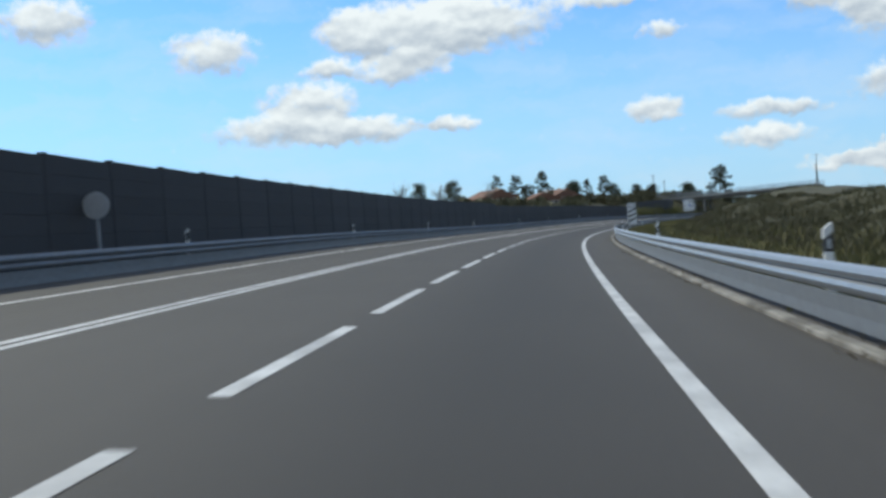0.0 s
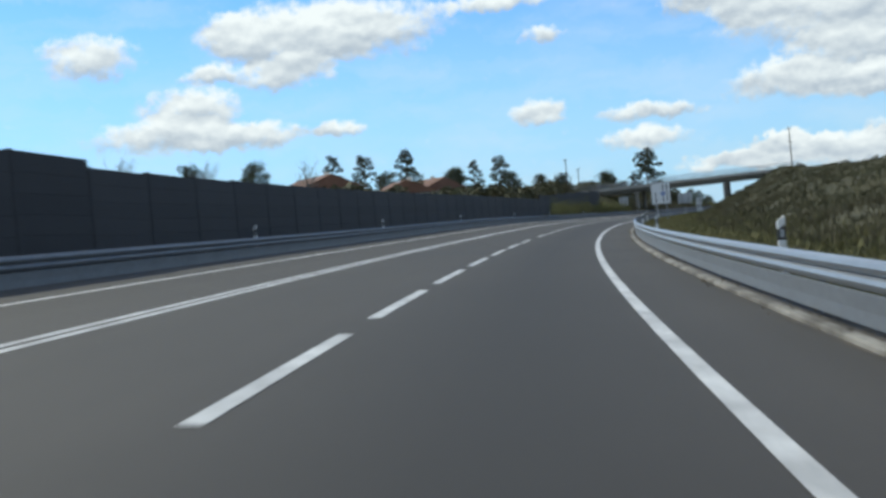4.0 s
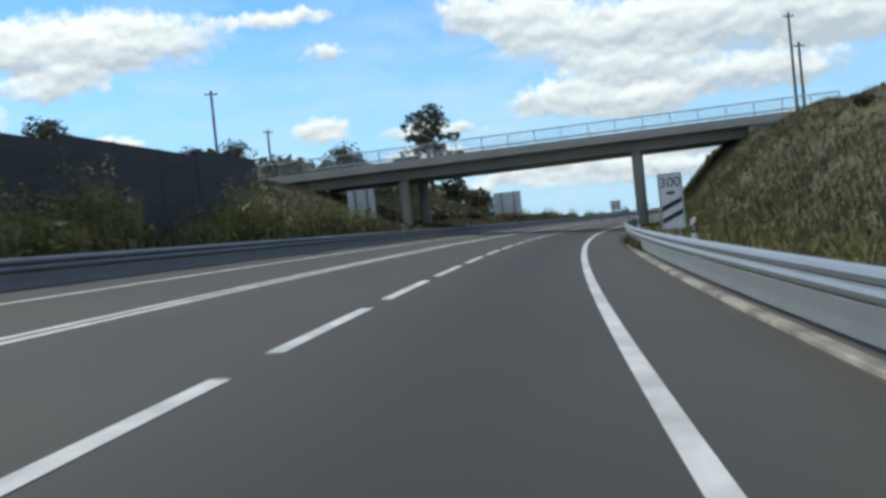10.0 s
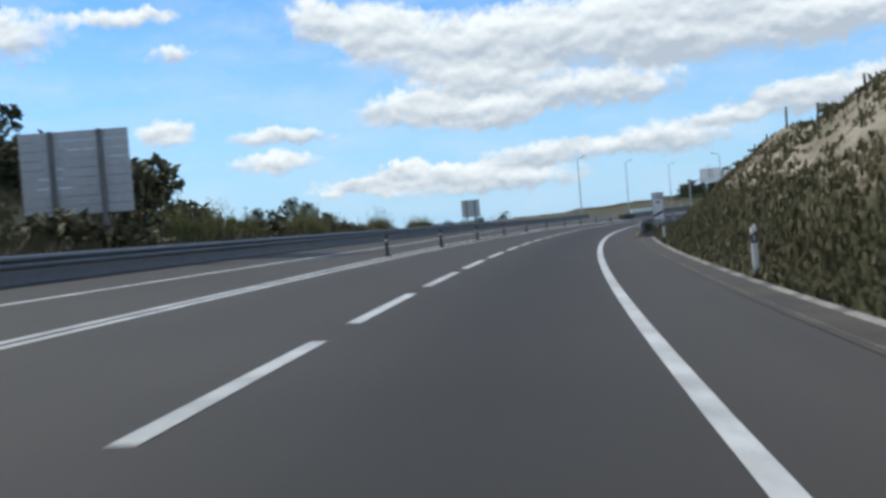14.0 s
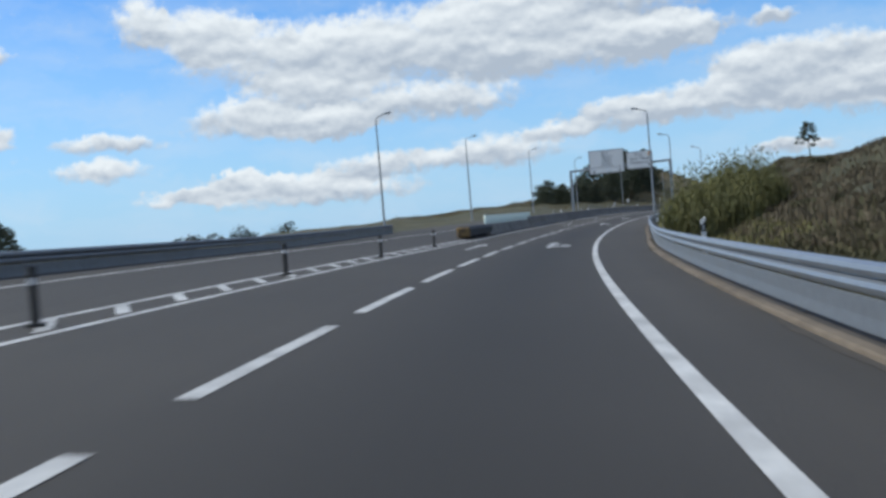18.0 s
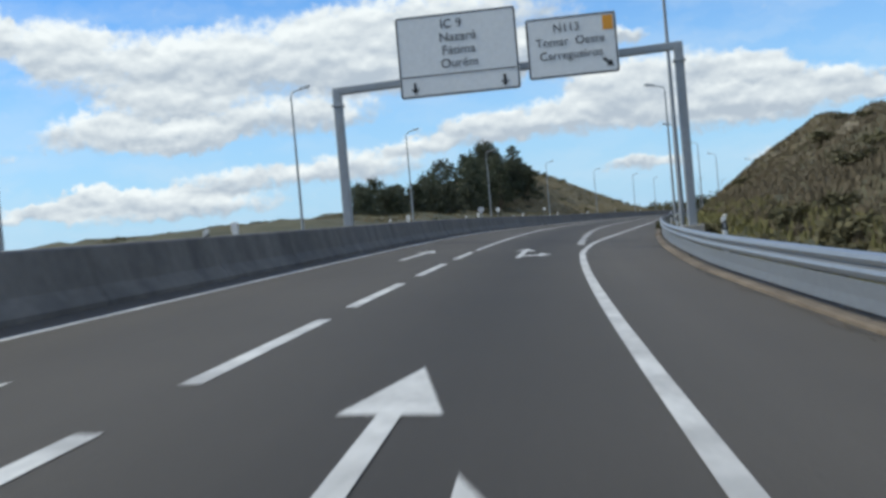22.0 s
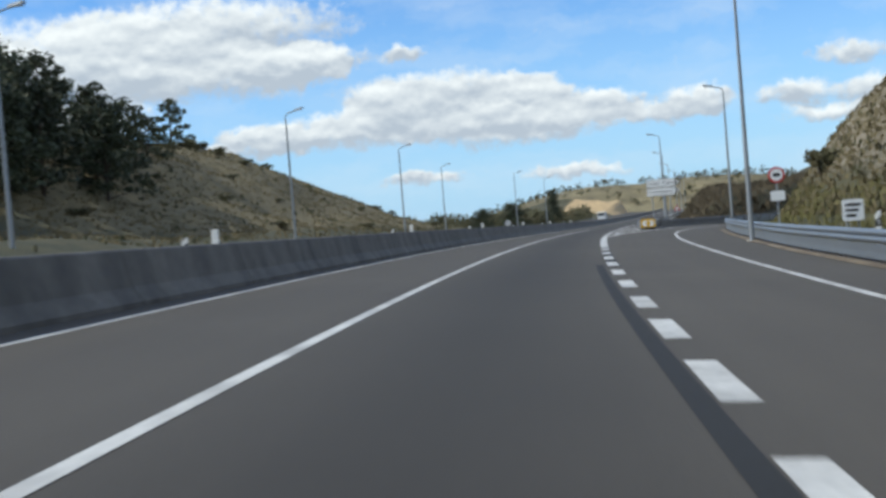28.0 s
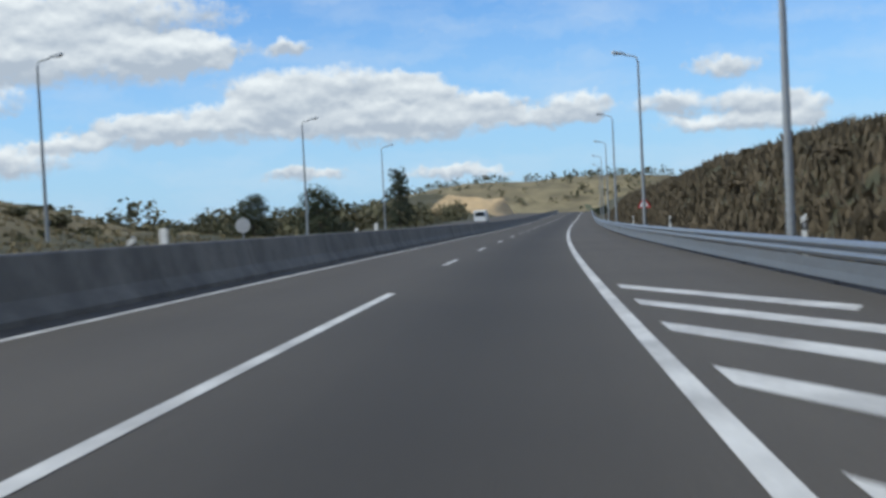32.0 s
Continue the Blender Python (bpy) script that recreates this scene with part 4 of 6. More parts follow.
def noise_wall(s0, s1, line, height, label):
    thing = empty("noise_wall", Matrix.Identity(4), label, "noise wall", kind="structure")
    made = {}
    for k, s in enumerate(np.arange(s0, s1, 4.0)):
        h = round(height(s) * 4) / 4
        if h not in made:
            made[h] = (wall_panel_mesh(h), Geo().box((-0.12, -0.09, -1.2), (0.065, 0.09, h + 0.02), bevel=0.012).mesh("column", WALL_DARK))
        a, b = rd(s, line(s)), rd(s + 4, line(s + 4))
        m = Matrix.Translation((a + b) / 2 + Vector((0, 0, -0.05))) @ Matrix.Rotation(math.atan2(b.y - a.y, b.x - a.x) - math.pi / 2, 4, "Z")
        part("panel", made[h][0], thing, m=m)
        part("column", made[h][1], thing, m=m @ Matrix.Translation((0, -2, 0)))
    return thing


noise_wall(-110, 243, lambda s: -10.0, table((-110, 2.9), (0, 2.9), (95, 3.0), (150, 2.75), (243, 2.75)), "dark brown ribbed noise wall panels between steel columns")
noise_wall(252, 297, lambda s: -12.6, table((252, 3.4), (270, 3.9), (297, 4.6)), "dark noise wall stepping up behind bushes before the bridge")

# ---- concrete barrier in the middle ----
jersey = empty("concrete_barrier", Matrix.Identity(4), "weathered grey concrete safety barrier with streaks", "barrier", kind="structure")
JER = [(0.42, -0.05), (0.42, 0.08), (0.26, 0.3), (0.13, 0.85), (0.10, 0.88), (-0.10, 0.88), (-0.13, 0.85), (-0.26, 0.3), (-0.42, 0.08), (-0.42, -0.05)]
for s in np.arange(510, 1130, 6.0):
    part("barrier_block", ribbon("barrier_block", s, s + 5.97, [(l - 4.3, h * (0.76 if s < 534 else 1.0)) for l, h in JER], BARRIER, step=3, closed=True, caps=True), jersey)

# upright anti-glare blades on the barrier
screen = empty("glare_screen", Matrix.Identity(4), "row of pale green upright anti-glare blades on the barrier", "glare screen")
ARC = [(0.095 * math.sin(radians(a)), 0.09 - 0.09 * math.cos(radians(a)) * 1.3) for a in (-80, -55, -28, 0, 28, 55, 80)]
BLADE = Geo().add([(x, y + d, z) for z in (0.0, 0.57) for d in (0.0, 0.012) for x, y in ARC], [(j, j + 1, 15 + j, 14 + j) for j in range(6)] + [(8 + j, 7 + j, 21 + j, 22 + j) for j in range(6)] + [(14 + j, 15 + j, 22 + j, 21 + j) for j in range(6)]).mesh("blade", SCREEN_GLASS, True)
for s in np.arange(511, 535.4, 0.64):
    part("blade", BLADE, screen, m=at(s, -4.3, 0.68, 4))
part("base_strip", ribbon("base_strip", 510.8, 535.4, [(-4.36, 0.665), (-4.36, 0.70), (-4.24, 0.70), (-4.24, 0.665)], POLE, step=2, closed=True, caps=True), screen)

# blunt steel end before the barrier
tail = empty("barrier_end", at(505, -4.1), "low dark steel barrier end piece with a yellow face", "crash terminal")
part("beam", ribbon("beam", 501, 510, [(-4.55, 0.2), (-4.6, 0.55), (-4.4, 0.7), (-3.9, 0.7), (-3.75, 0.55), (-3.8, 0.2)], WALL_DARK, step=1.5, closed=True, caps=True), None).parent = tail
bpy.context.view_layer.update()
for c in tail.children:
    c.matrix_parent_inverse = tail.matrix_basis.inverted()
part("nose", Geo().box((-0.38, -4.6, 0.08), (0.36, -4.25, 0.66), bevel=0.08).mesh("nose", RUST_YELLOW), tail, "worn dull yellow nose")
for k in range(4):
    part("foot", Geo().box((-0.3, -3.6 + 2 * k, -0.1), (0.3, -3.4 + 2 * k, 0.3), bevel=0.02).mesh("foot", RUBBER), tail)

# ---- bridge over the road ----
BR_A, BR_B = Vector((66.4, 326.0, 0)), Vector((99.8, 309.4, 0))
br_u = (BR_B - BR_A).normalized()
br_n = Vector((-br_u.y, br_u.x, 0))          # away from the approaching traffic
bridge = empty("overpass_bridge", Matrix.Translation((BR_A + BR_B) / 2), "grey concrete road bridge on slim columns with a steel railing", "bridge")
bridge_frame = Matrix(((br_u.x, br_n.x, 0, BR_A.x), (br_u.y, br_n.y, 0, BR_A.y), (0, 0, 1, 0), (0, 0, 0, 1)))
to_bridge = bridge.matrix_basis.inverted() @ bridge_frame
BR_W = 10.2


def soffit(u):
    return 8.55 + 0.013 * u


def bridge_bar(name, section, u0, u1, mat, label=""):
    """A section in (across, height over the deck edge's underside) carried along the bridge."""
    n, v, f = len(section), [], []
    us = np.linspace(u0, u1, 9)
    for u in us:
        v += [(u, w, soffit(u) + h) for w, h in section]
    for k in range(len(us) - 1):
        f += [(k * n + j, k * n + (j + 1) % n, (k + 1) * n + (j + 1) % n, (k + 1) * n + j) for j in range(n)]
    f += [tuple(range(n - 1, -1, -1)), tuple(len(v) - n + j for j in range(n))]
    return part(name, mesh_from(name, v, f, mat), bridge, label, to_bridge)


bridge_bar("deck", [(0.0, 0.0), (0.0, 0.28), (BR_W, 0.28), (BR_W, 0.0), (BR_W - 1.4, -0.18), (1.4, -0.18)], -4, 44, CONCRETE)
bridge_bar("girder", [(1.5, -0.9), (1.3, -0.17), (BR_W - 1.3, -0.17), (BR_W - 1.5, -0.9)], -4, 44, CONCRETE, "dark shaded concrete girder")
bridge_bar("fascia", [(-0.06, -0.12), (-0.06, 0.5), (0.3, 0.5), (0.3, 0.285), (-0.004, 0.285), (-0.004, -0.12)], -4, 44, CONCRETE, "pale concrete edge beam")
bridge_bar("fascia", [(BR_W + 0.06, -0.12), (BR_W + 0.06, 0.5), (BR_W - 0.3, 0.5), (BR_W - 0.3, 0.285), (BR_W + 0.004, 0.285), (BR_W + 0.004, -0.12)], -4, 44, CONCRETE)
for w in (0.12, BR_W - 0.12):
    for h, r in ((1.5, 0.04), (0.68, 0.025)):
        g = Geo().tube([(u, w, soffit(u) + h) for u in (-4, 20, 44)], r, 6)
        part("railing_rail", g.mesh("railing_rail", POLE), bridge, m=to_bridge)
    bar = Geo()
    for k in range(24 * 16):
        u = -4 + 48 * k / (24 * 16)
        bar.box((u - 0.01, w - 0.01, soffit(u) + 0.68), (u + 0.01, w + 0.01, soffit(u) + 1.5))
    ob = part("railing_infill", bar.mesh("railing_infill", POLE), bridge, m=to_bridge)
    ob["kind"] = "stuff"
    for k in range(25):
        u = -4 + 2.0 * k
        part("railing_post", Geo().box((u - 0.035, w - 0.035, soffit(u) + 0.45), (u + 0.035, w + 0.035, soffit(u) + 1.52), bevel=0.008).mesh("railing_post", POLE), bridge, m=to_bridge)
for u0, w0 in ((11.3, 2.2), (11.9, 7.4), (29.4, 2.1), (29.5, 7.4)):
    g = Geo().tube([(u0, w0, 0.0), (u0, w0, soffit(u0) - 1.25), (u0, w0, soffit(u0) - 0.88)], [0.42, 0.42, 0.5], 20)
    part("column", g.mesh("column", CONCRETE, True), bridge, m=to_bridge)
for u0, u1 in ((-6.5, -3.2), (37.5, 42.0)):
    g = Geo().box((u0, 0.2, 2.0), (u1, BR_W - 0.2, soffit((u0 + u1) / 2) - 0.1), bevel=0.05)
    part("abutment", g.mesh("abutment", CONCRETE), bridge, m=to_bridge)

# ---- signs ----
FONT_CACHE = {}


def letters_of(me):
    """The mesh of a word taken apart: one mesh for each letter, with its dots and accents."""
    up = list(range(len(me.vertices)))

    def root(a):
        while up[a] != a:
            up[a] = up[up[a]]
            a = up[a]
        return a

    for e in me.edges:
        up[root(e.vertices[0])] = root(e.vertices[1])
    spans = {}
    for v in me.vertices:
        lo, hi = spans.get(root(v.index), (v.co.x, v.co.x))
        spans[root(v.index)] = (min(lo, v.co.x), max(hi, v.co.x))
    groups = []
    for r, (lo, hi) in sorted(spans.items(), key=lambda q: q[1][0] - q[1][1]):
        for g in groups:
            if min(hi, g[1]) - max(lo, g[0]) > 0.5 * (hi - lo):
                g[2].add(r)
                break
        else:
            groups.append((lo, hi, {r}))
    out = []
    for lo, hi, roots in sorted(groups, key=lambda g: g[0]):
        take = [v.index for v in me.vertices if root(v.index) in roots]
        at_ = {a: k for k, a in enumerate(take)}
        out.append(mesh_from("letter", [me.vertices[a].co for a in take], [[at_[a] for a in f.vertices] for f in me.polygons if f.vertices[0] in at_], list(me.materials)))
    return out


def words(text, size, parent, m, mat=BLACK, depth=0.004):
    """Raised letters in the built-in font, one mesh each; m puts the word's middle in place, reading along x and up z."""
    key = (text, size)
    if key not in FONT_CACHE:
        cu = bpy.data.curves.new("lettering", "FONT")
        cu.body, cu.size, cu.align_x, cu.align_y, cu.extrude = text, size, "CENTER", "CENTER", depth
        ob = bpy.data.objects.new("lettering", cu)
        scene.collection.objects.link(ob)
        bpy.context.view_layer.update()
        me = bpy.data.meshes.new_from_object(ob.evaluated_get(bpy.context.evaluated_depsgraph_get()))
        bpy.data.objects.remove(ob)
        me.materials.clear()
        me.materials.append(mat)
        FONT_CACHE[key] = letters_of(me)
    for letter in FONT_CACHE[key]:
        part("letter", letter, parent, m=m @ Matrix.Rotation(math.pi / 2, 4, "X"))


def plate(w, h, t=0.03, r=0.06):
    """A rounded plate in x, z, centred, its face towards -y."""
    out = []
    for cx, cz, a0 in ((w / 2 - r, h / 2 - r, 0), (-w / 2 + r, h / 2 - r, 90), (-w / 2 + r, -h / 2 + r, 180), (w / 2 - r, -h / 2 + r, 270)):
        out += [(cx + r * math.cos(radians(a0 + 30 * k)), cz + r * math.sin(radians(a0 + 30 * k))) for k in range(4)]
    return Geo().prism(out, -t / 2, t / 2)


def outline(w, h, k=0.035, r=0.06):
    """A thin border just inside a plate's edge."""
    def ring(d):
        out = []
        rr = max(r - d, 0.01)
        for cx, cz, a0 in ((w / 2 - r, h / 2 - r, 0), (-w / 2 + r, h / 2 - r, 90), (-w / 2 + r, -h / 2 + r, 180), (w / 2 - r, -h / 2 + r, 270)):
            out += [(cx + rr * math.cos(radians(a0 + 30 * j)), cz + rr * math.sin(radians(a0 + 30 * j))) for j in range(4)]
        return out
    a, b = ring(0.02), ring(0.02 + k)
    n = len(a)
    v = [(x, 0, z) for x, z in a] + [(x, 0, z) for x, z in b]
    return Geo().add(v, [(j, (j + 1) % n, n + (j + 1) % n, n + j) for j in range(n)])


def posts(parent, xs, z0, z1, r=0.045, mat=POLE, y=0.07):
    for x in xs:
        part("post", Geo().tube([(x, y, z0), (x, y, z1)], r, 10).mesh("post", mat), parent)


def lift(x, z, y=-0.02):
    return Matrix.Translation((x, y, z))


def distance_sign(s, l, text, bars, h0):
    """A tall white countdown board with slanted bars."""
    sg = empty("distance_sign", at(s, l, land(s, l), 0), "tall white countdown board with black slanted bars on a post", "road sign", "countdown boards")
    z = h0 + 1.0
    part("board", plate(0.85, 2.0).mesh("board", WHITE), sg, m=Matrix.Translation((0, 0, z)))
    part("border", outline(0.85, 2.0, 0.025).mesh("border", BLACK), sg, m=lift(0, z))
    words(text, 0.5, sg, lift(0, z + 0.66))
    part("unit_bar", Geo().box((-0.14, -0.004, -0.05), (0.14, 0, 0.05)).mesh("unit_bar", BLACK), sg, m=lift(0, z + 0.3))
    for k in range(bars):
        zz = z - 0.62 + 0.42 * k
        part("slanted_bar", Geo().prism([(-0.36, -0.16), (0.36, 0.16), (0.36, 0.34), (-0.36, 0.02)], -0.004, 0).mesh("slanted_bar", BLACK), sg, m=lift(0, zz))
    posts(sg, (-0.2, 0.2), -0.6, z + 0.9, 0.035)
    return sg


distance_sign(104.0, 6.25, "450", 3, 0.75)
distance_sign(287.2, 6.4, "300", 2, 0.7)
distance_sign(427.5, 6.2, "150", 1, 0.75)


def up_arrow(w, h, stem, head):
    return Geo().prism([(-stem / 2, 0), (stem / 2, 0), (stem / 2, h - head), (w / 2, h - head * 1.15), (0, h), (-w / 2, h - head * 1.15), (-stem / 2, h - head)], -0.004, 0)


lanes = empty("lane_sign", at(213.5, 6.55, land(213.5, 6.55), 4), "large white lane board with three black arrows on two posts", "road sign")
part("board", plate(1.95, 2.2).mesh("board", WHITE), lanes, m=Matrix.Translation((0, 0, 2.95)))
part("border", outline(1.95, 2.2, 0.03).mesh("border", BLACK), lanes, m=lift(0, 2.95))
part("arrow", up_arrow(0.26, 1.1, 0.09, 0.24).mesh("arrow", BLACK), lanes, m=lift(-0.52, 3.1) @ Matrix.Rotation(math.pi, 4, "Y"))
part("arrow", up_arrow(0.26, 0.68, 0.09, 0.24).mesh("arrow", BLACK), lanes, m=lift(0.22, 3.2))
part("arrow", Geo().box((-0.045, -0.004, 0), (0.045, 0, 0.55)).mesh("arrow", BLACK), lanes, m=lift(0.22, 2.05))
part("arrow", up_arrow(0.26, 1.85, 0.09, 0.24).mesh("arrow", BLACK), lanes, m=lift(0.62, 2.05))
part("roundel", Geo().prism([(0.21 * math.cos(k * math.pi / 12), 0.21 * math.sin(k * math.pi / 12)) for k in range(24)], -0.006, 0).mesh("roundel", BLUE), lanes, "round blue minimum-speed disc", lift(0.22, 2.9))
words("60", 0.2, lanes, lift(0.22, 2.9, -0.03), WHITE)
posts(lanes, (-0.5, 0.5), -0.8, 3.9, 0.06)


def back_sign(s, l, w, h, z0, turn=0.0, name="direction_sign"):
    """A large board for the other carriageway, seen from behind: ribbed aluminium on two uprights."""
    sg = empty(name, at(s, l, land(s, l), turn), "large road sign seen from behind, ribbed aluminium on two dark uprights", "road sign", "signs for the far carriageway")
    n = max(4, int(h / 0.28))
    for k in range(n):
        part("plank", Geo().box((-w / 2, -0.03, z0 + h * k / n), (w / 2, 0.03, z0 + h * (k + 1) / n - 0.012), bevel=0.01).mesh("plank", SIGN_BACK), sg)
    for x in (-w * 0.21, w * 0.24):
        part("upright", Geo().box((x - 0.07, -0.2, -1.2), (x + 0.07, -0.04, z0 + h), bevel=0.015).mesh("upright", STEEL_DULL), sg)
    return sg


back_sign(317.5, -11.75, 1.75, 1.9, 1.3, 6)
back_sign(378.5, -12.5, 3.3, 2.6, 1.35, 14)
back_sign(465.3, -15.75, 2.0, 1.9, 1.35, 10)

# round and square small signs
def disc_sign(s, l, z, r=0.32, face=WHITE, name="round_sign", label="small round white sign on a thin post", turn=0):
    sg = empty(name, at(s, l, land(s, l), turn), label, "road sign")
    part("disc", Geo().prism([(r * math.cos(k * math.pi / 12), r * math.sin(k * math.pi / 12)) for k in range(24)], -0.012, 0.012).mesh("disc", face), sg, m=Matrix.Translation((0, 0, z)))
    posts(sg, (0,), -0.5, z, 0.035, y=0.04)
    return sg


disc_sign(28.0, -9.6, 1.75, 0.36, SIGN_BACK, label="round sign seen from behind before the noise wall")
disc_sign(612.5, -4.6, 1.45, 0.21, SIGN_BACK, label="round sign seen from behind on the concrete barrier")
for s_, r_ in ((692.7, 0.3), (722.0, 0.26)):
    disc_sign(s_, -18.9, 1.35, r_, label="round white sign on a thin post beyond the barrier")
disc_sign(849.1, -15.6, 1.3, 0.45, SIGN_BACK, label="round sign seen from behind beyond the barrier")

# ---- sign gantry ----
gantry = empty("sign_gantry", at(574.5, 1.2), "grey steel gantry over the road with two white direction boards", "sign gantry")
GZ = 5.94
for x, zt in ((-5.95, GZ + 0.08), (5.85, GZ + 0.42)):
    part("leg", Geo().box((x - 0.15, -0.15, -1.0), (x + 0.15, 0.15, zt + 0.05), bevel=0.03).mesh("leg", POLE), gantry)
    part("base_plate", Geo().box((x - 0.35, -0.35, -0.3), (x + 0.35, 0.35, 0.3), bevel=0.02).mesh("base_plate", CONCRETE), gantry, "concrete footing")
    part("knee", Geo().box((x - 0.2, -0.2, zt - 0.55), (x + 0.2, 0.2, zt - 0.45), bevel=0.02).mesh("knee", POLE), gantry)
beam = Geo().box((-6.1, -0.14, -0.13), (6.0, 0.14, 0.13), bevel=0.03)
part("crossbeam", beam.mesh("crossbeam", POLE), gantry, m=Matrix.Translation((0, 0, GZ + 0.25)) @ Matrix.Rotation(radians(-1.7), 4, "Y"))
for x0, w, h, zc, lines, size in ((-1.57, 4.15, 2.8, GZ + 0.92, ("IC 9", "Nazar\u00e9", "F\u00e1tima", "Our\u00e9m"), 0.44), (2.33, 3.05, 2.05, GZ + 0.75, ("N113", "Tomar  Oeste", "Carregueiros"), 0.40)):
    b = part("board", plate(w, h, 0.08, 0.1).mesh("board", WHITE), gantry, "white direction board with black lettering", Matrix.Translation((x0, -0.3, zc)))
    part("border", outline(w, h, 0.05, 0.1).mesh("border", BLACK), b, m=lift(0, 0, -0.045))
    for k, t in enumerate(lines):
        z = h / 2 - (0.38 if w > 4 else 0.4) - k * (0.45 if w > 4 else 0.46)
        words(t, size, b, lift((0.05 if w > 4 else -0.05) if k else -0.15, z, -0.047))
    if w > 4:
        part("divider", Geo().box((-w / 2 + 0.1, -0.004, -0.02), (w / 2 - 0.1, 0, 0.02)).mesh("divider", BLACK), b, m=lift(0, -h / 2 + 0.72, -0.045))
        for x in (-1.55, 1.55):
            part("down_arrow", up_arrow(0.3, 0.42, 0.1, 0.2).mesh("down_arrow", BLACK), b, m=lift(x, -h / 2 + 0.52, -0.045) @ Matrix.Rotation(math.pi, 4, "Y"))
    else:
        part("exit_patch", Geo().box((-0.17, -0.004, -0.24), (0.17, 0, 0.24)).mesh("exit_patch", ORANGE), b, "orange exit marker", lift(1.24, 0.66, -0.045))
        part("down_arrow", up_arrow(0.3, 0.45, 0.1, 0.2).mesh("down_arrow", BLACK), b, m=lift(1.0, -h / 2 + 0.5, -0.045) @ Matrix.Rotation(radians(130), 4, "Y"))
    for x in (-w * 0.3, w * 0.3):
        part("hanger", Geo().box((x - 0.05, -0.2, zc - h / 2 + 0.2), (x + 0.05, -0.1, zc + h / 2 - 0.2)).mesh("hanger", STEEL_DULL), gantry, m=Matrix.Translation((x0, 0, 0)))

# ---- pointed exit signs and crash cushion ----
exit_sign = empty("exit_direction_sign", at(794.2, 7.85, 0.0, -2), "two white pointed direction boards stacked on two posts", "road sign")
for t, z, s_ in (("Tomar  Oeste", 4.25, 0.42), ("Carregueiros", 3.42, 0.42)):
    W, HH = 3.08, 0.76
    shape = [(-W / 2, -HH / 2), (W / 2 - 0.4, -HH / 2), (W / 2, 0), (W / 2 - 0.4, HH / 2), (-W / 2, HH / 2)]
    b = part("arrow_board", Geo().prism(shape, -0.03, 0.03).mesh("arrow_board", WHITE), exit_sign, m=Matrix.Translation((0, 0, z)))
    g, inn = Geo(), [(x * 0.975, zz * 0.9) for x, zz in shape]
    inn2 = [(x * 0.957, zz * 0.82) for x, zz in shape]
    g.add([(x, 0, zz) for x, zz in inn + inn2], [(k, (k + 1) % 5, 5 + (k + 1) % 5, 5 + k) for k in range(5)])
    part("border", g.mesh("border", BLACK), b, m=lift(0, 0, -0.034))
    words(t, s_, b, lift(-0.2, 0, -0.034))
    part("chevron", Geo().prism([(0, -0.28), (0.12, -0.28), (0.34, 0), (0.12, 0.28), (0, 0.28), (0.2, 0)], -0.004, 0).mesh("chevron", BLACK), b, m=lift(1.02, 0, -0.033))
posts(exit_sign, (-1.07, 0.09), -0.4, 4.55, 0.055)

cushion = empty("crash_cushion", at(781.6, 6.25, 0.0, 2) @ Matrix.Diagonal((0.74, 1.0, 0.86, 1)), "yellow crash cushion with white arrows before the split rails", "crash cushion")
nose = [(-0.82, 0.22), (0.82, 0.22), (0.82, 0.95), (0.62, 1.0), (-0.62, 1.0), (-0.82, 0.95)]
part("nose", Geo().prism(nose, -0.9, -0.35).mesh("nose", YELLOW), cushion, "yellow nose panel")
for k in (-1, 1):
    part("arrow_mark", Geo().prism([(0.06 * k, 0.32), (0.5 * k, 0.32), (0.72 * k, 0.6), (0.5 * k, 0.88), (0.06 * k, 0.88), (0.28 * k, 0.6)][:: k], -0.912, -0.904).mesh("arrow_mark", PLASTIC), cushion, "white arrow mark")
    part("side_panel", Geo().box((k * 0.9 - 0.04, -0.3, 0.25), (k * 0.9 + 0.04, 3.2, 0.9), bevel=0.02).mesh("side_panel", STEEL), cushion)
for k in range(4):
    part("bay", Geo().box((-0.7, -0.3 + 0.85 * k, 0.25), (0.7, 0.35 + 0.85 * k, 0.85), bevel=0.08).mesh("bay", YELLOW), cushion)
for x in (-0.5, 0.0, 0.5):
    part("fin", Geo().prism([(x - 0.2, 0.99), (x + 0.2, 0.99), (x + 0.04, 1.24), (x - 0.04, 1.24)], -0.8, -0.55).mesh("fin", RUST_YELLOW), cushion, "dull yellow pointed fin")
part("skid", Geo().box((-0.7, -0.7, 0.0), (0.7, 3.2, 0.22), bevel=0.03).mesh("skid", RUBBER), cushion)

# ---- lamps ----
def lamp_mesh(h):
    return (Geo().tube([(0, 0, -1.5), (0, 0, 0.0), (0, 0, 1.2), (0, 0, h - 0.3), (0.06, 0, h - 0.1), (0.22, 0, h), (0.8, 0, h + 0.14)], [0.11, 0.11, 0.1, 0.055, 0.05, 0.045, 0.04], 10).mesh("pole", POLE, True),
            Geo().add([(x, y, h + z) for x, y, z in ((0.7, -0.1, 0.1), (1.3, -0.13, 0.2), (1.45, 0, 0.24), (1.3, 0.13, 0.2), (0.7, 0.1, 0.1), (0.7, -0.08, 0.22), (1.3, -0.1, 0.34), (1.4, 0, 0.34), (1.3, 0.1, 0.34), (0.7, 0.08, 0.22))],
                      [(4, 3, 2, 1, 0), (5, 6, 7, 8, 9), (0, 1, 6, 5), (1, 2, 7, 6), (2, 3, 8, 7), (3, 4, 9, 8), (4, 0, 5, 9)]).mesh("head", POLE))


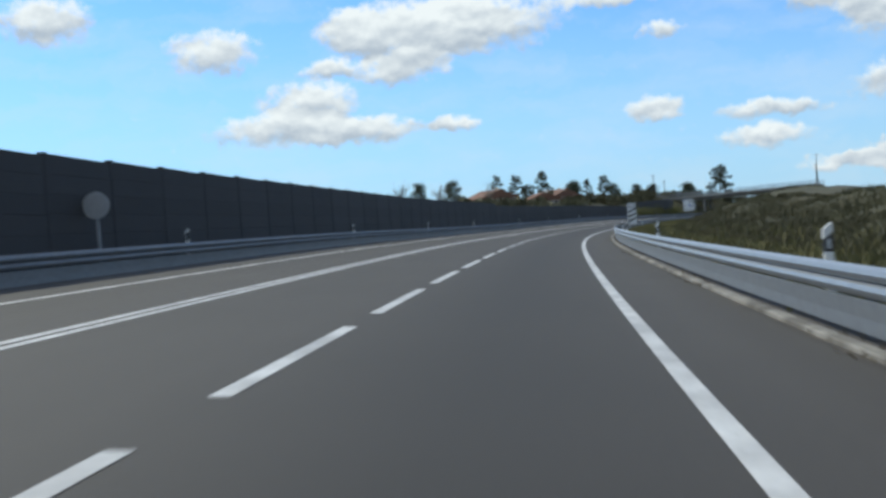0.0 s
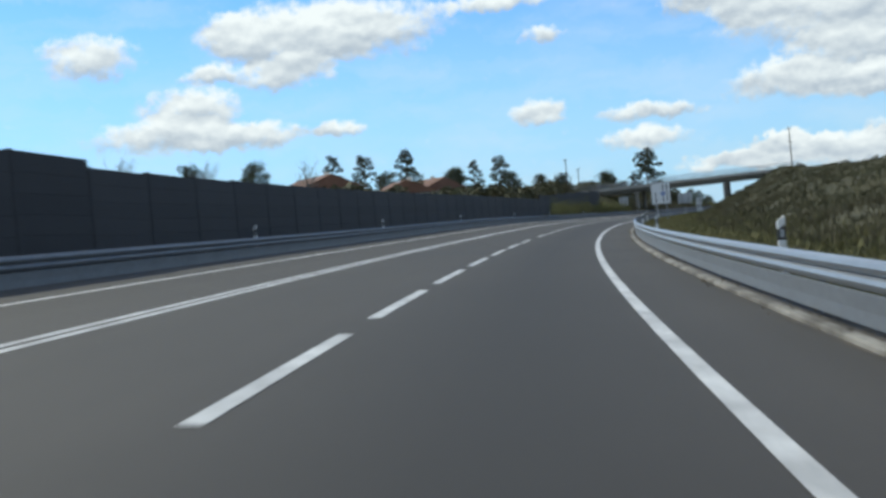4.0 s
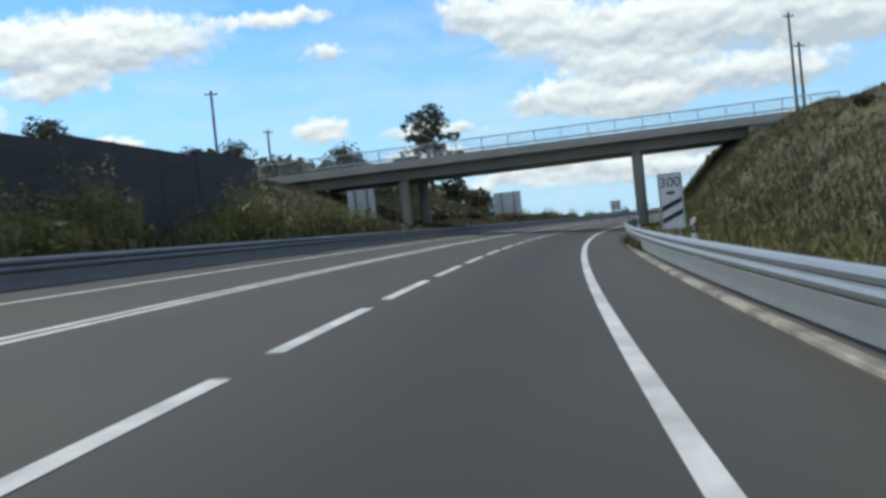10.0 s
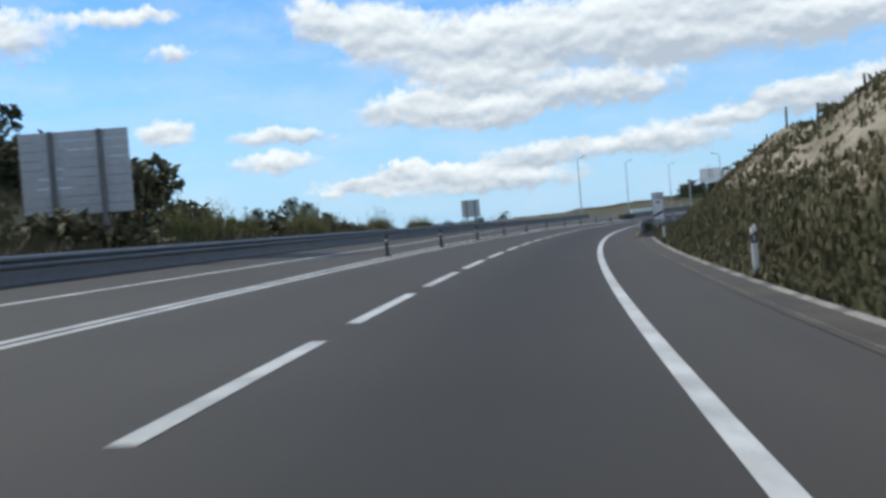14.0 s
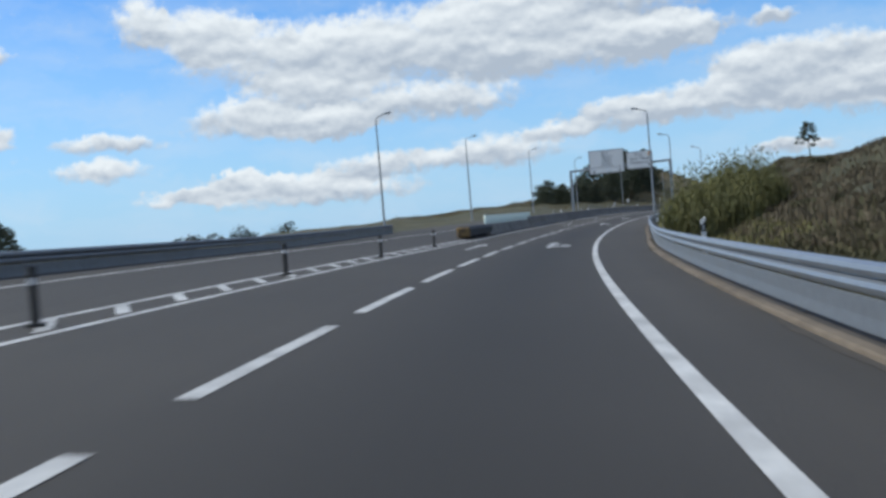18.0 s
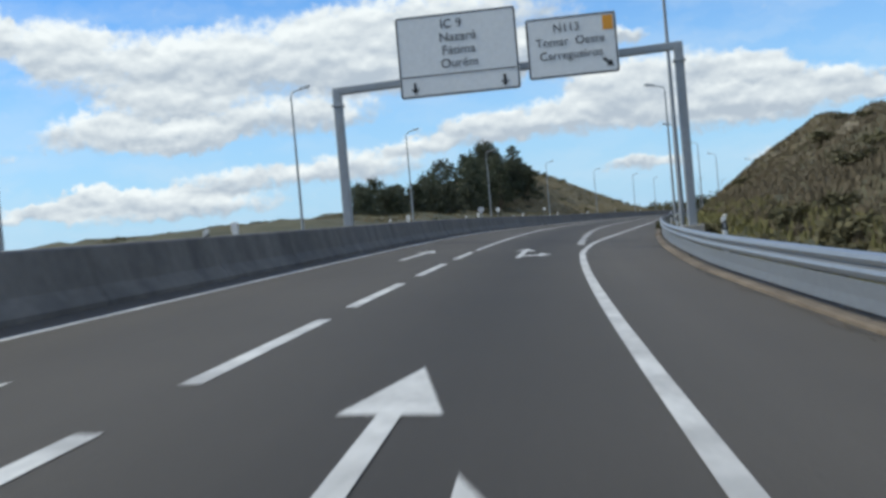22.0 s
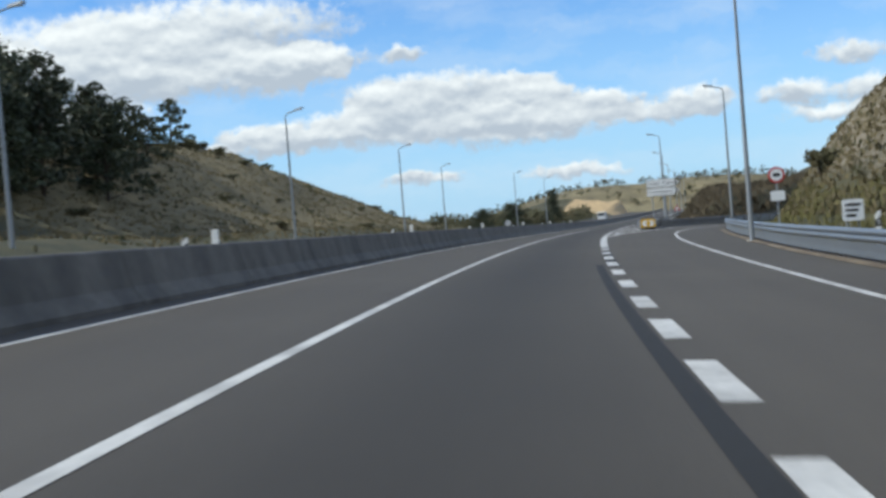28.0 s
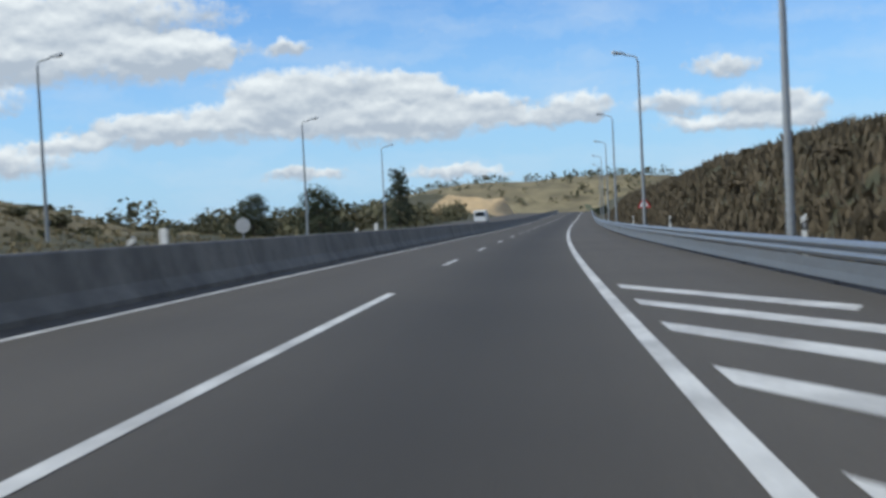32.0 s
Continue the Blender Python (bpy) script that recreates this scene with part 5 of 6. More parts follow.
LAMP = lamp_mesh(9.9)
LAMP_LENS = Geo().box((0.85, -0.085, 10.03), (1.3, 0.085, 10.075), bevel=0.015).mesh("lens", LAMP_GLASS)


def street_lamp(s, l, h, flip=False):
    lp = empty("street_lamp", at(s, l, h, 180 if flip else 0), "tall thin grey street lamp with one curved arm", "street lamp", "street lamps")
    part("pole", LAMP[0], lp)
    head = part("head", LAMP[1], lp)
    part("lens", LAMP_LENS, head, "clear lamp glass")
    part("base_collar", LAMP_BASE, lp)
    return lp


LAMP_BASE = Geo().box((-0.2, -0.2, -1.6), (0.2, 0.2, 0.05), bevel=0.03).mesh("base_collar", CONCRETE)
for k in range(11):
    s = 535.5 + 38 * k
    street_lamp(s, float(np.interp(s, [611, 650, 690, 763, 803, 838, 877], [-17.2, -18.4, -18.6, -19.2, -19.6, -23.2, -18.6])), 0.0)
for s, l in ((538.5, 6.25), (578, 7.0), (616, 8.6), (654, 9.3), (692, 9.9), (730, 9.4), (766, 12.1), (810, 7.9), (847, 7.7), (884, 7.7), (922, 8.0), (960, 8.0), (998, 8.0)):
    street_lamp(s, l, 0.0, True)

# ---- delineators ----
DEL = (Geo().prism([(-0.055, -0.3), (0.055, -0.3), (0.055, 1.02), (-0.055, 0.94)], -0.04, 0.04).mesh("stake", PLASTIC),
       Geo().prism([(-0.057, 0.66), (0.057, 0.66), (0.057, 0.9), (-0.057, 0.82)], -0.042, 0.042).mesh("band", BLACK),
       Geo().box((-0.025, -0.047, 0.7), (0.025, -0.043, 0.82)).mesh("reflector", SIGN_BACK))


def delineator(s, l, h=0.0):
    d = empty("delineator", at(s, l, h), "white roadside delineator post with a black band", "delineator", "delineators along the road")
    part("stake", DEL[0], d)
    part("band", DEL[1], d)
    part("reflector", DEL[2], d)


for s in (14, 37.5, 61.2, 88, 115, 142, 168.5, 197, 225.5, 248.5, 272.2, 300, 329.2, 441.2, 468, 494, 518.5, 541, 562, 789, 811, 840, 870):
    delineator(s, (RAIL_R(s) + 0.5 if s < 700 else 8.4), 0.12)
for s in (368.2, 398.4):
    delineator(s, 6.1, -0.05)
for s in (34, 60, 85, 108, 138, 161, 188, 217, 241, 268, 293, 318, 342):
    delineator(s, -9.3, 0.0)
for s in (585.5, 609.5, 640, 676, 712):
    delineator(s, RAIL_R(s) + 0.6, 0.1)

# dark flexible posts on the hatched strip
FLEX = (Geo().tube([(0, 0, 0.0), (0, 0, 0.72)], 0.055, 10).mesh("tube", RUBBER), Geo().tube([(0, 0, -0.02), (0, 0, 0.05)], 0.12, 12).mesh("foot", RUBBER), Geo().tube([(0, 0, 0.5), (0, 0, 0.58)], 0.058, 10).mesh("sleeve", SIGN_BACK))
for s in (382, 394, 406, 417.4, 429.0, 441.1, 453.0, 464.8, 476.6, 488.2):
    d = empty("flexible_post", at(s, -3.66), "dark flexible marker post standing on the hatched strip", "marker post", "marker posts")
    for nm, me in zip(("tube", "foot", "sleeve"), FLEX):
        part(nm, me, d)

# ---- utility poles by the bridge ----
def utility_pole(p, h, base):
    u = empty("utility_pole", Matrix.Translation((p[0], p[1], base)), "slim dark utility pole with a short crossarm", "utility pole")
    part("pole", Geo().tube([(0, 0, -1), (0, 0, h)], [0.14, 0.09], 10).mesh("pole", BARK), u)
    part("crossarm", Geo().box((-0.5, -0.05, h - 0.35), (0.5, 0.05, h - 0.25), bevel=0.01).mesh("crossarm", STEEL_DULL), u)
    for x in (-0.42, 0.0, 0.42):
        part("insulator", Geo().tube([(x, 0, h - 0.26), (x, 0, h - 0.08)], 0.05, 8).mesh("insulator", PLASTIC), u)


utility_pole((63.8, 327.0), 9.0, 7.3)
utility_pole((70.8, 346.1), 8.0, 7.1)
utility_pole((107.3, 312.7), 5.7, 9.6)
utility_pole((108.4, 315.2), 8.5, 9.6)

# ---- small things on the barrier and beside the exit ----
STUB = Geo().box((-0.07, -0.03, 0.0), (0.07, 0.03, 0.3), bevel=0.01).mesh("stub", PLASTIC)
for k in range(12):
    s = 560 + 24.5 * k
    d = empty("barrier_marker", at(s, -4.3, 0.86), "small white marker block on top of the concrete barrier", "marker", "markers on the barrier")
    part("stub", STUB, d)
    delineator(s + 1.0, -5.3, 0.0)

board = empty("notice_board", at(713.2, 9.5, land(713.2, 9.5)), "small white notice board with illegible dark lines", "road sign")
part("board", plate(0.5, 0.52).mesh("board", WHITE), board, m=Matrix.Translation((0, 0, 1.2)))
for k in range(3):
    part("text_bar", Geo().box((-0.18, -0.004, -0.028), (0.18 - 0.06 * k, 0, 0.028)).mesh("text_bar", BLACK), board, m=lift(0, 1.33 - 0.13 * k))
posts(board, (-0.14, 0.14), -0.5, 1.4, 0.025)

limit = empty("speed_limit_sign", at(726.5, 9.95, land(726.5, 9.95)), "red ringed round limit sign above a small plate", "road sign")
circle = lambda r: [(r * math.cos(k * math.pi / 14), r * math.sin(k * math.pi / 14)) for k in range(28)]
part("disc", Geo().prism(circle(0.29), -0.012, 0.012).mesh("disc", RED), limit, m=Matrix.Translation((0, 0, 2.5)))
part("face", Geo().prism(circle(0.22), -0.004, 0).mesh("face", WHITE), limit, m=lift(0, 2.5, -0.014))
part("number_bar", Geo().box((-0.12, -0.004, -0.06), (0.12, 0, 0.06)).mesh("number_bar", BLACK), limit, m=lift(0, 2.5, -0.02))
part("plate", plate(0.5, 0.36).mesh("plate", WHITE), limit, m=Matrix.Translation((0, 0, 1.75)))
posts(limit, (0,), -0.5, 2.8, 0.035)

warn = empty("warning_sign", at(866.0, 9.0, land(866, 9.0)), "triangular red bordered warning sign on a post", "road sign")
part("triangle", Geo().prism([(-0.5, -0.3), (0.5, -0.3), (0, 0.58)], -0.012, 0.012).mesh("triangle", RED), warn, m=Matrix.Translation((0, 0, 2.0)))
part("face", Geo().prism([(-0.33, -0.2), (0.33, -0.2), (0, 0.38)], -0.004, 0).mesh("face", WHITE), warn, m=lift(0, 2.0, -0.014))
part("symbol", Geo().box((-0.06, -0.004, -0.14), (0.06, 0, 0.16)).mesh("symbol", BLACK), warn, m=lift(0, 2.0, -0.02))
posts(warn, (0,), -0.5, 2.4, 0.035)

# ---- plants ----
rng = random.Random(7)


def leaf_cloud(g, c, r, n, size, flat=0.75, i=0):
    """Small bent leaf blades filling a ragged clump."""
    for _ in range(n):
        a, b, d = rng.uniform(0, 2 * math.pi), rng.uniform(-1, 1), rng.uniform(0.35, 1.0) ** 0.6
        w = math.sqrt(1 - b * b)
        p = Vector((c[0] + r * d * w * math.cos(a), c[1] + r * d * w * math.sin(a), c[2] + r * flat * d * b))
        x = Vector((rng.uniform(-1, 1), rng.uniform(-1, 1), rng.uniform(-0.6, 0.9))).normalized()
        y = x.cross(Vector((rng.uniform(-1, 1), rng.uniform(-1, 1), rng.uniform(-1, 1)))).normalized()
        s = size * rng.uniform(0.6, 1.35)
        g.add([p - x * s, p - y * s * 0.45, p + x * s, p + y * s * 0.45 + Vector((0, 0, s * 0.2))], [(0, 1, 2, 3)], i)


def pine_meshes(h, spread, clumps, seed, bare=0.35, n=70, size=0.2, thin=1.0):
    """Trunk with limbs, and a ragged crown of needle clumps at the limbs' ends."""
    rng.seed(seed)
    t, c = Geo(), Geo()
    bend = rng.uniform(-0.3, 0.3)
    stem = [(bend * math.sin(k * 0.6), bend * 0.6 * math.cos(k * 0.5) - bend * 0.6, h * k / 6) for k in range(7)]
    t.tube([(stem[0][0], stem[0][1], -1.0)] + stem, [0.032 * h * 0.55] + [0.03 * h * 0.5 * (1 - k / 6.6) + 0.02 for k in range(7)], 8)
    for k in range(clumps):
        f = bare + (1 - bare) * (k + 0.5) / clumps
        z = h * f
        q = min(5, int(f * 6))
        sx, sy = stem[q][0], stem[q][1]
        reach = spread * (1.0 - 0.75 * ((f - bare) / (1 - bare)) ** 1.5) * rng.uniform(0.5, 1.1)
        a = k * 2.4 + rng.uniform(-0.5, 0.5)
        e = Vector((sx + reach * math.cos(a), sy + reach * math.sin(a), z + reach * rng.uniform(0.1, 0.45)))
        t.tube([(sx, sy, z - 0.2), ((sx + e.x) / 2, (sy + e.y) / 2, (z + e.z) / 2 - 0.1), e], [0.045, 0.032, 0.015], 5, cap=False)
        leaf_cloud(c, e, rng.uniform(0.5, 0.95) * spread * 0.38 * thin, n, size, 0.65)
        if reach > 1.0:
            leaf_cloud(c, (sx + (e.x - sx) * 0.55, sy + (e.y - sy) * 0.55, (z + e.z) / 2 + 0.2), rng.uniform(0.4, 0.7) * spread * 0.3 * thin, n // 2, size, 0.6)
    return t.mesh("trunk", BARK, True), c.mesh("crown", LEAF_PINE)


def bush_meshes(r, h, seed, mat, n=240, size=0.13, clumps=9):
    rng.seed(seed)
    t, c = Geo(), Geo()
    for k in range(clumps):
        a, d = rng.uniform(0, 6.28), r * math.sqrt(rng.uniform(0, 1)) * 0.75
        z = h * rng.uniform(0.3, 0.8) * (1 - 0.4 * d / r)
        e = (d * math.cos(a), d * math.sin(a), z)
        t.tube([(e[0] * 0.2, e[1] * 0.2, -0.3), (e[0] * 0.6, e[1] * 0.6, z * 0.5), e], [0.04, 0.03, 0.012], 5, cap=False)
        leaf_cloud(c, e, rng.uniform(0.3, 0.48) * r, n // clumps * 2, size, rng.uniform(0.7, 1.0))
    return t.mesh("stem", BARK), c.mesh("foliage", mat)


def reed_meshes(r, h, seed, mat, n=560, blade=0.022):
    """Tall thin blades leaning out of one clump."""
    rng.seed(seed)
    c = Geo()
    for k in range(n):
        a, d = rng.uniform(0, 6.28), r * math.sqrt(rng.uniform(0, 1))
        x, y = d * math.cos(a), d * math.sin(a)
        hh = h * rng.uniform(0.5, 1.0) * (1 - 0.35 * (d / r) ** 2)
        ox, oy = rng.uniform(-0.25, 0.25) * hh, rng.uniform(-0.25, 0.25) * hh
        w = blade * rng.uniform(0.6, 1.5)
        b = rng.uniform(0, 3.14)
        wx, wy = w * math.cos(b), w * math.sin(b)
        if k % 14 == 0:
            leaf_cloud(c, (x + ox * 1.05, y + oy * 1.05, hh * 1.12), 0.09 * h, 14, 0.06, 2.0)
        elif k % 3 == 0:
            leaf_cloud(c, (x + ox * 0.6, y + oy * 0.6, hh * rng.uniform(0.4, 0.8)), 0.1 * h, 3, 0.12, 1.0)
        c.add([(x - wx, y - wy, -0.2), (x + wx, y + wy, -0.2), (x + ox * 0.5 + wx, y + oy * 0.5 + wy, hh * 0.6), (x + ox * 0.5 - wx, y + oy * 0.5 - wy, hh * 0.6), (x + ox, y + oy, hh)], [(0, 1, 2, 3), (3, 2, 4)])
    return c.mesh("foliage", mat)


def bare_tree_meshes(h, seed):
    rng.seed(seed)
    t = Geo()
    t.tube([(0, 0, -0.5), (0.1, 0, h * 0.35), (0, 0.1, h * 0.7)], [0.14, 0.1, 0.05], 7)
    for k in range(34):
        z = h * rng.uniform(0.25, 0.68)
        a = rng.uniform(0, 6.28)
        q = Vector((math.cos(a), math.sin(a), rng.uniform(0.5, 1.4))) * rng.uniform(0.18, 0.32) * h
        p = Vector((0, 0, z))
        t.tube([p, p + q * 0.5, p + q], [0.035, 0.025, 0.012], 4, cap=False)
        for j in range(5):
            w = Vector((rng.uniform(-1, 1), rng.uniform(-1, 1), rng.uniform(0.2, 1.2))) * 0.12 * h
            b = p + q * rng.uniform(0.4, 1.0)
            t.tube([b, b + w], [0.016, 0.008], 3, cap=False)
    return t.mesh("branches", LEAF_GREY)


PINES = [pine_meshes(10, 2.6, 26, 1), pine_meshes(10, 2.2, 22, 2, 0.3), pine_meshes(10, 3.0, 30, 3, 0.2, 80), pine_meshes(10, 2.4, 20, 4, 0.45)]
BROAD = [pine_meshes(8, 3.4, 34, 11, 0.12, 90, 0.2, 1.25), pine_meshes(8, 3.8, 36, 12, 0.1, 90, 0.2, 1.2)]
THIN = [pine_meshes(9, 1.7, 16, 21, 0.25, 34, 0.17), pine_meshes(9, 1.6, 18, 22, 0.2, 38, 0.17)]
BUSH = [bush_meshes(1.0, 1.1, 31, LEAF_BUSH), bush_meshes(1.0, 1.2, 32, LEAF_BUSH), bush_meshes(1.0, 0.9, 33, LEAF_BUSH)]
BRUSH = [bush_meshes(1.0, 0.8, 35, LEAF_BRUSH), bush_meshes(1.0, 0.9, 36, LEAF_BRUSH)]
DRYB = [bush_meshes(1.0, 0.8, 41, LEAF_DRY), bush_meshes(1.0, 0.9, 42, LEAF_DRY)]
REED = [reed_meshes(1.3, 2.4, 51, LEAF_REED), reed_meshes(1.2, 2.2, 52, LEAF_REED)]
BARE = [bare_tree_meshes(7, 61), bare_tree_meshes(7, 62)]


def tree(kind, p, h, turn, label, name="pine_tree", width=1.0, native=10.0):
    k = h / native
    tr = empty(name, Matrix.Translation(p) @ Matrix.Rotation(turn, 4, "Z") @ Matrix.Diagonal((k * width, k * width, k, 1)), label, "tree")
    part("trunk", kind[0], tr)
    part("crown", kind[1], tr)
    return tr


def tip_tree(kind, s, l, tip, h, label, turn=0.0, native=10.0, width=1.0, name="pine_tree"):
    """A tree whose tip stands tip metres over the road's plane."""
    p = rd(s, l, tip - h)
    return tree(kind, p, h, turn, label, name, width, native)


PL = "dark green pine with an open ragged crown and bare lower trunk"
tip_tree(PINES[0], 269.5, -37.5, 11.2, 9.5, "grey-green thin pine behind the noise wall", 0.4)
tip_tree(PINES[3], 262, -42, 10.0, 8.5, PL, 1.4)
tip_tree(PINES[1], 256, -45, 9.8, 8.5, PL, 2.4)
tip_tree(PINES[1], 269.7, -26.8, 9.2, 7.2, "young pine behind the noise wall", 0.2)
tip_tree(PINES[0], 280.1, -24.9, 10.3, 8.2, "young pine behind the noise wall", 1.2)
tip_tree(PINES[2], 387.1, -23.9, 15.6, 14.0, "tall dark pine standing on the bank past the bridge", 0.6, width=1.15)
for s, l, tip, h, k in ((300, -40, 9.0, 7, 0), (312, -45, 9.5, 7, 1), (322, -36, 9.0, 7, 0), (350, -34, 9.0, 7, 1), (358, -42, 9.4, 7, 0), (372, -30, 9.6, 8, 1), (381, -33, 9.2, 8, 0), (392, -24, 4.6, 5, 1), (398, -27, 3.2, 4, 0), (240, -50, 7.8, 6, 1), (226, -52, 7.0, 5.5, 0), (285, -48, 8.0, 6, 1), (366, -24, 7.2, 5.5, 0), (405, -24, 4.0, 4.5, 1)):
    tip_tree(BROAD[k], s, l, tip, h, "rounded dark green oak-like tree on the bank", s * 0.7, 8, name="oak_tree")
for s, l, tip, h in ((225, -36, 7.6, 6), (206, -40, 7.0, 6), (196, -44, 7.0, 6)):
    p = rd(s, l, tip - h)
    tr = empty("bare_tree", Matrix.Translation(p) @ Matrix.Diagonal((h / 7, h / 7, h / 7, 1)), "leafless pale grey tree behind the noise wall", "tree")
    part("branch_work", BARE[int(s) % 2], tr)
# woods beyond the barrier, on the left
for k, (s, l, tip, h) in enumerate(( (679, -31, 4.8, 5), (685, -36, 5.0, 5.5), (690, -31, 5.0, 5), (698, -36, 6.0, 6), (705, -30, 6.2, 6.5), (709, -40, 6.6, 6), (716, -36, 6.4, 6.5), (724, -40, 8.5, 8), (731, -38, 11.0, 9.5), (735, -42, 12.0, 10), (741, -38, 12.6, 10), (747, -41, 13.6, 10.5), (755, -39, 15.2, 11), (762, -42, 16.2, 11), (768, -37, 13.6, 10), (776, -41, 13.0, 9), (738, -33, 9.0, 8), (748, -34, 10.5, 8.5), (757, -35, 12.0, 9), (714, -30, 6.0, 6), (722, -33, 7.0, 6.5), (778, -47, 18.4, 11), (768, -44, 16.0, 11), (760, -40, 14.0, 11), (786, -50, 17.2, 10), (752, -36, 12.5, 10), (744, -33, 11.0, 9), (792, -46, 15.5, 9), (772, -38, 13.0, 9), (736, -31, 8.8, 7.5), (728, -34, 8.0, 7), (720, -31, 8.8, 7.5), (712, -36, 7.5, 6.5), (702, -33, 7.0, 6.5), (694, -38, 6.8, 6), (784, -40, 13.0, 9), (764, -34, 11.0, 8.5))):
    if k % 3 == 1:
        tip_tree(BROAD[k % 2], s, l, tip, h, "dense dark tree in the wood beside the road", k * 1.1, 8, 0.9, "oak_tree")
    else:
        tip_tree(PINES[(2, 0, 1)[k % 3]], s, l, tip, h, "dense dark pine in the wood beside the road", k * 1.3, 10, 1.15)
for s, l, tip, h in ((670, -31, 4.6, 5), (675, -33, 5.2, 5.5), (680, -30, 4.8, 5.5), (686, -33, 5.2, 6), (692, -31, 5.6, 6), (700, -31, 6.0, 6)):
    tip_tree(BROAD[int(s) % 2], s, l, tip, h, "dense dark rounded tree at the edge of the wood", s * 1.9, 8, 1.05, "oak_tree")
tip_tree(PINES[1], 833.5, -61.5, 21.6, 11.5, "lone thin tree on top of the dry hill", 0.3, 10, 1.3, name="hill_tree")
tip_tree(BROAD[0], 927, -18.7, 7.2, 8, "leafy roadside tree beyond the barrier", 0.3, 8, 0.6, name="roadside_tree")
tip_tree(BROAD[1], 905, -24, 4.6, 6, "low dark roadside tree beyond the barrier", 1.3, 8, 1.1, name="roadside_tree")
tip_tree(BROAD[0], 893, -28, 3.8, 5, "low dark roadside tree beyond the barrier", 2.3, 8, 1.2, name="roadside_tree")
for x, y, tip, h in ((168, 557, 12.4, 10), (163, 566, 11.0, 9), (175, 566, 11.6, 9.5), (186, 585, 9.6, 8), (192, 606, 9.0, 8), (171, 580, 11.0, 9)):
    tree(PINES[2], Vector((x, y, tip - h)), h, x * 1.3, "dark bushy pine on the plain beyond the far carriageway", width=1.25)
tip_tree(THIN[1], 659.6, 21.3, 9.2, 2.4, "small dark cypress on the crest of the cutting", 0, 9, 0.9, "cypress")
tip_tree(PINES[3], 577, 23, 10.8, 5.0, "dark pine on the crest of the cutting", 0, 10, 1.1)


def bush(kind, s, l, size, label, name="bush", tall=1.0):
    p = ground_point(s, l)
    b = empty(name, Matrix.Translation(p) @ Matrix.Rotation(s * 1.7 + l, 4, "Z") @ Matrix.Diagonal((size, size, size * tall, 1)), label, "bush")
    if isinstance(kind, tuple):
        part("stem", kind[0], b)
        part("foliage", kind[1], b)
    else:
        part("foliage", kind, b)
    return b


# ---- scattered plants ----
GS = np.arange(-60, 1100.1, 2.5)
GL = np.concatenate([np.arange(-52, -8.4, 1.6), np.arange(5.6, 42, 1.3)])
GP = np.array([[ground_point(s, l) for l in GL] for s in GS])


def on_ground(s, l):
    """Places on the ground sheet for arrays of s and l."""
    i = np.clip((s - GS[0]) / 2.5, 0, len(GS) - 1.001)
    j = np.clip(np.searchsorted(GL, l) - 1, 0, len(GL) - 2)
    a, b = i.astype(int), (l - GL[j]) / (GL[j + 1] - GL[j])
    f = (i - a)[:, None]
    b = b[:, None]
    return (GP[a, j] * (1 - f) + GP[a + 1, j] * f) * (1 - b) + (GP[a, j + 1] * (1 - f) + GP[a + 1, j + 1] * f) * b


def tufts(name, s0, s1, l0, l1, count, height, mat, label, seed, blades=4, wide=0.035, foot=None, where=None):
    """Grass: many thin bent blades in tufts, one object."""
    g = np.random.RandomState(seed)
    s, l = g.uniform(s0, s1, count), g.uniform(0, 1, count) ** 1.3
    l = l0 + (l1 - l0) * l
    if foot:
        l = l + np.array([foot(q) for q in s])
    if where:
        keep = np.array([where(a, b) for a, b in zip(s, l)])
        s, l = s[keep], l[keep]
    p = np.repeat(on_ground(s, l), blades, axis=0)
    n = len(p)
    p[:, :2] += g.normal(0, 0.12, (n, 2))
    h = height * np.repeat(g.uniform(0.5, 1.2, n // blades), blades) * g.uniform(0.6, 1.1, n)
    a = g.uniform(0, np.pi, n)
    side = np.stack([np.cos(a), np.sin(a), np.zeros(n)], 1) * (wide * g.uniform(0.6, 1.5, n))[:, None]
    lean = np.concatenate([g.normal(0, 0.3, (n, 2)), np.ones((n, 1))], 1) * h[:, None]
    v = np.stack([p - side - [0, 0, 0.05], p + side - [0, 0, 0.05], p + lean * [0.5, 0.5, 0.62] + side * 0.8, p + lean * [0.5, 0.5, 0.62] - side * 0.8, p + lean], 1).reshape(-1, 3)
    me = bpy.data.meshes.new(name)
    k = np.arange(n) * 5
    loops = np.stack([k, k + 1, k + 2, k + 3, k + 3, k + 2, k + 4], 1).ravel()
    me.vertices.add(len(v))
    me.vertices.foreach_set("co", v.ravel())
    me.loops.add(len(loops))
    me.loops.foreach_set("vertex_index", loops)
    me.polygons.add(2 * n)
    me.polygons.foreach_set("loop_start", np.stack([np.arange(n) * 7, np.arange(n) * 7 + 4], 1).ravel())
    me.materials.append(mat)
    me.update(calc_edges=True)
    me.validate()
    return tagged(new(name, me), label, "grass", kind="stuff")


DRY, GRN = "dry yellow-brown grass tufts on the roadside bank", "green and yellow weeds along the verge"
tufts("verge_grass", -20, 349, 0.5, 4.6, 22000, 0.38, LEAF_VERGE, DRY, 1, foot=RAIL_R)
tufts("verge_weeds", -20, 349, 0.5, 6.5, 9000, 0.4, LEAF_VERGE, GRN, 2, wide=0.022, foot=RAIL_R)
tufts("bank_grass", 10, 349, 3.0, 17.0, 66000, 0.3, LEAF_DRY, DRY, 3, wide=0.02, foot=RAIL_R)
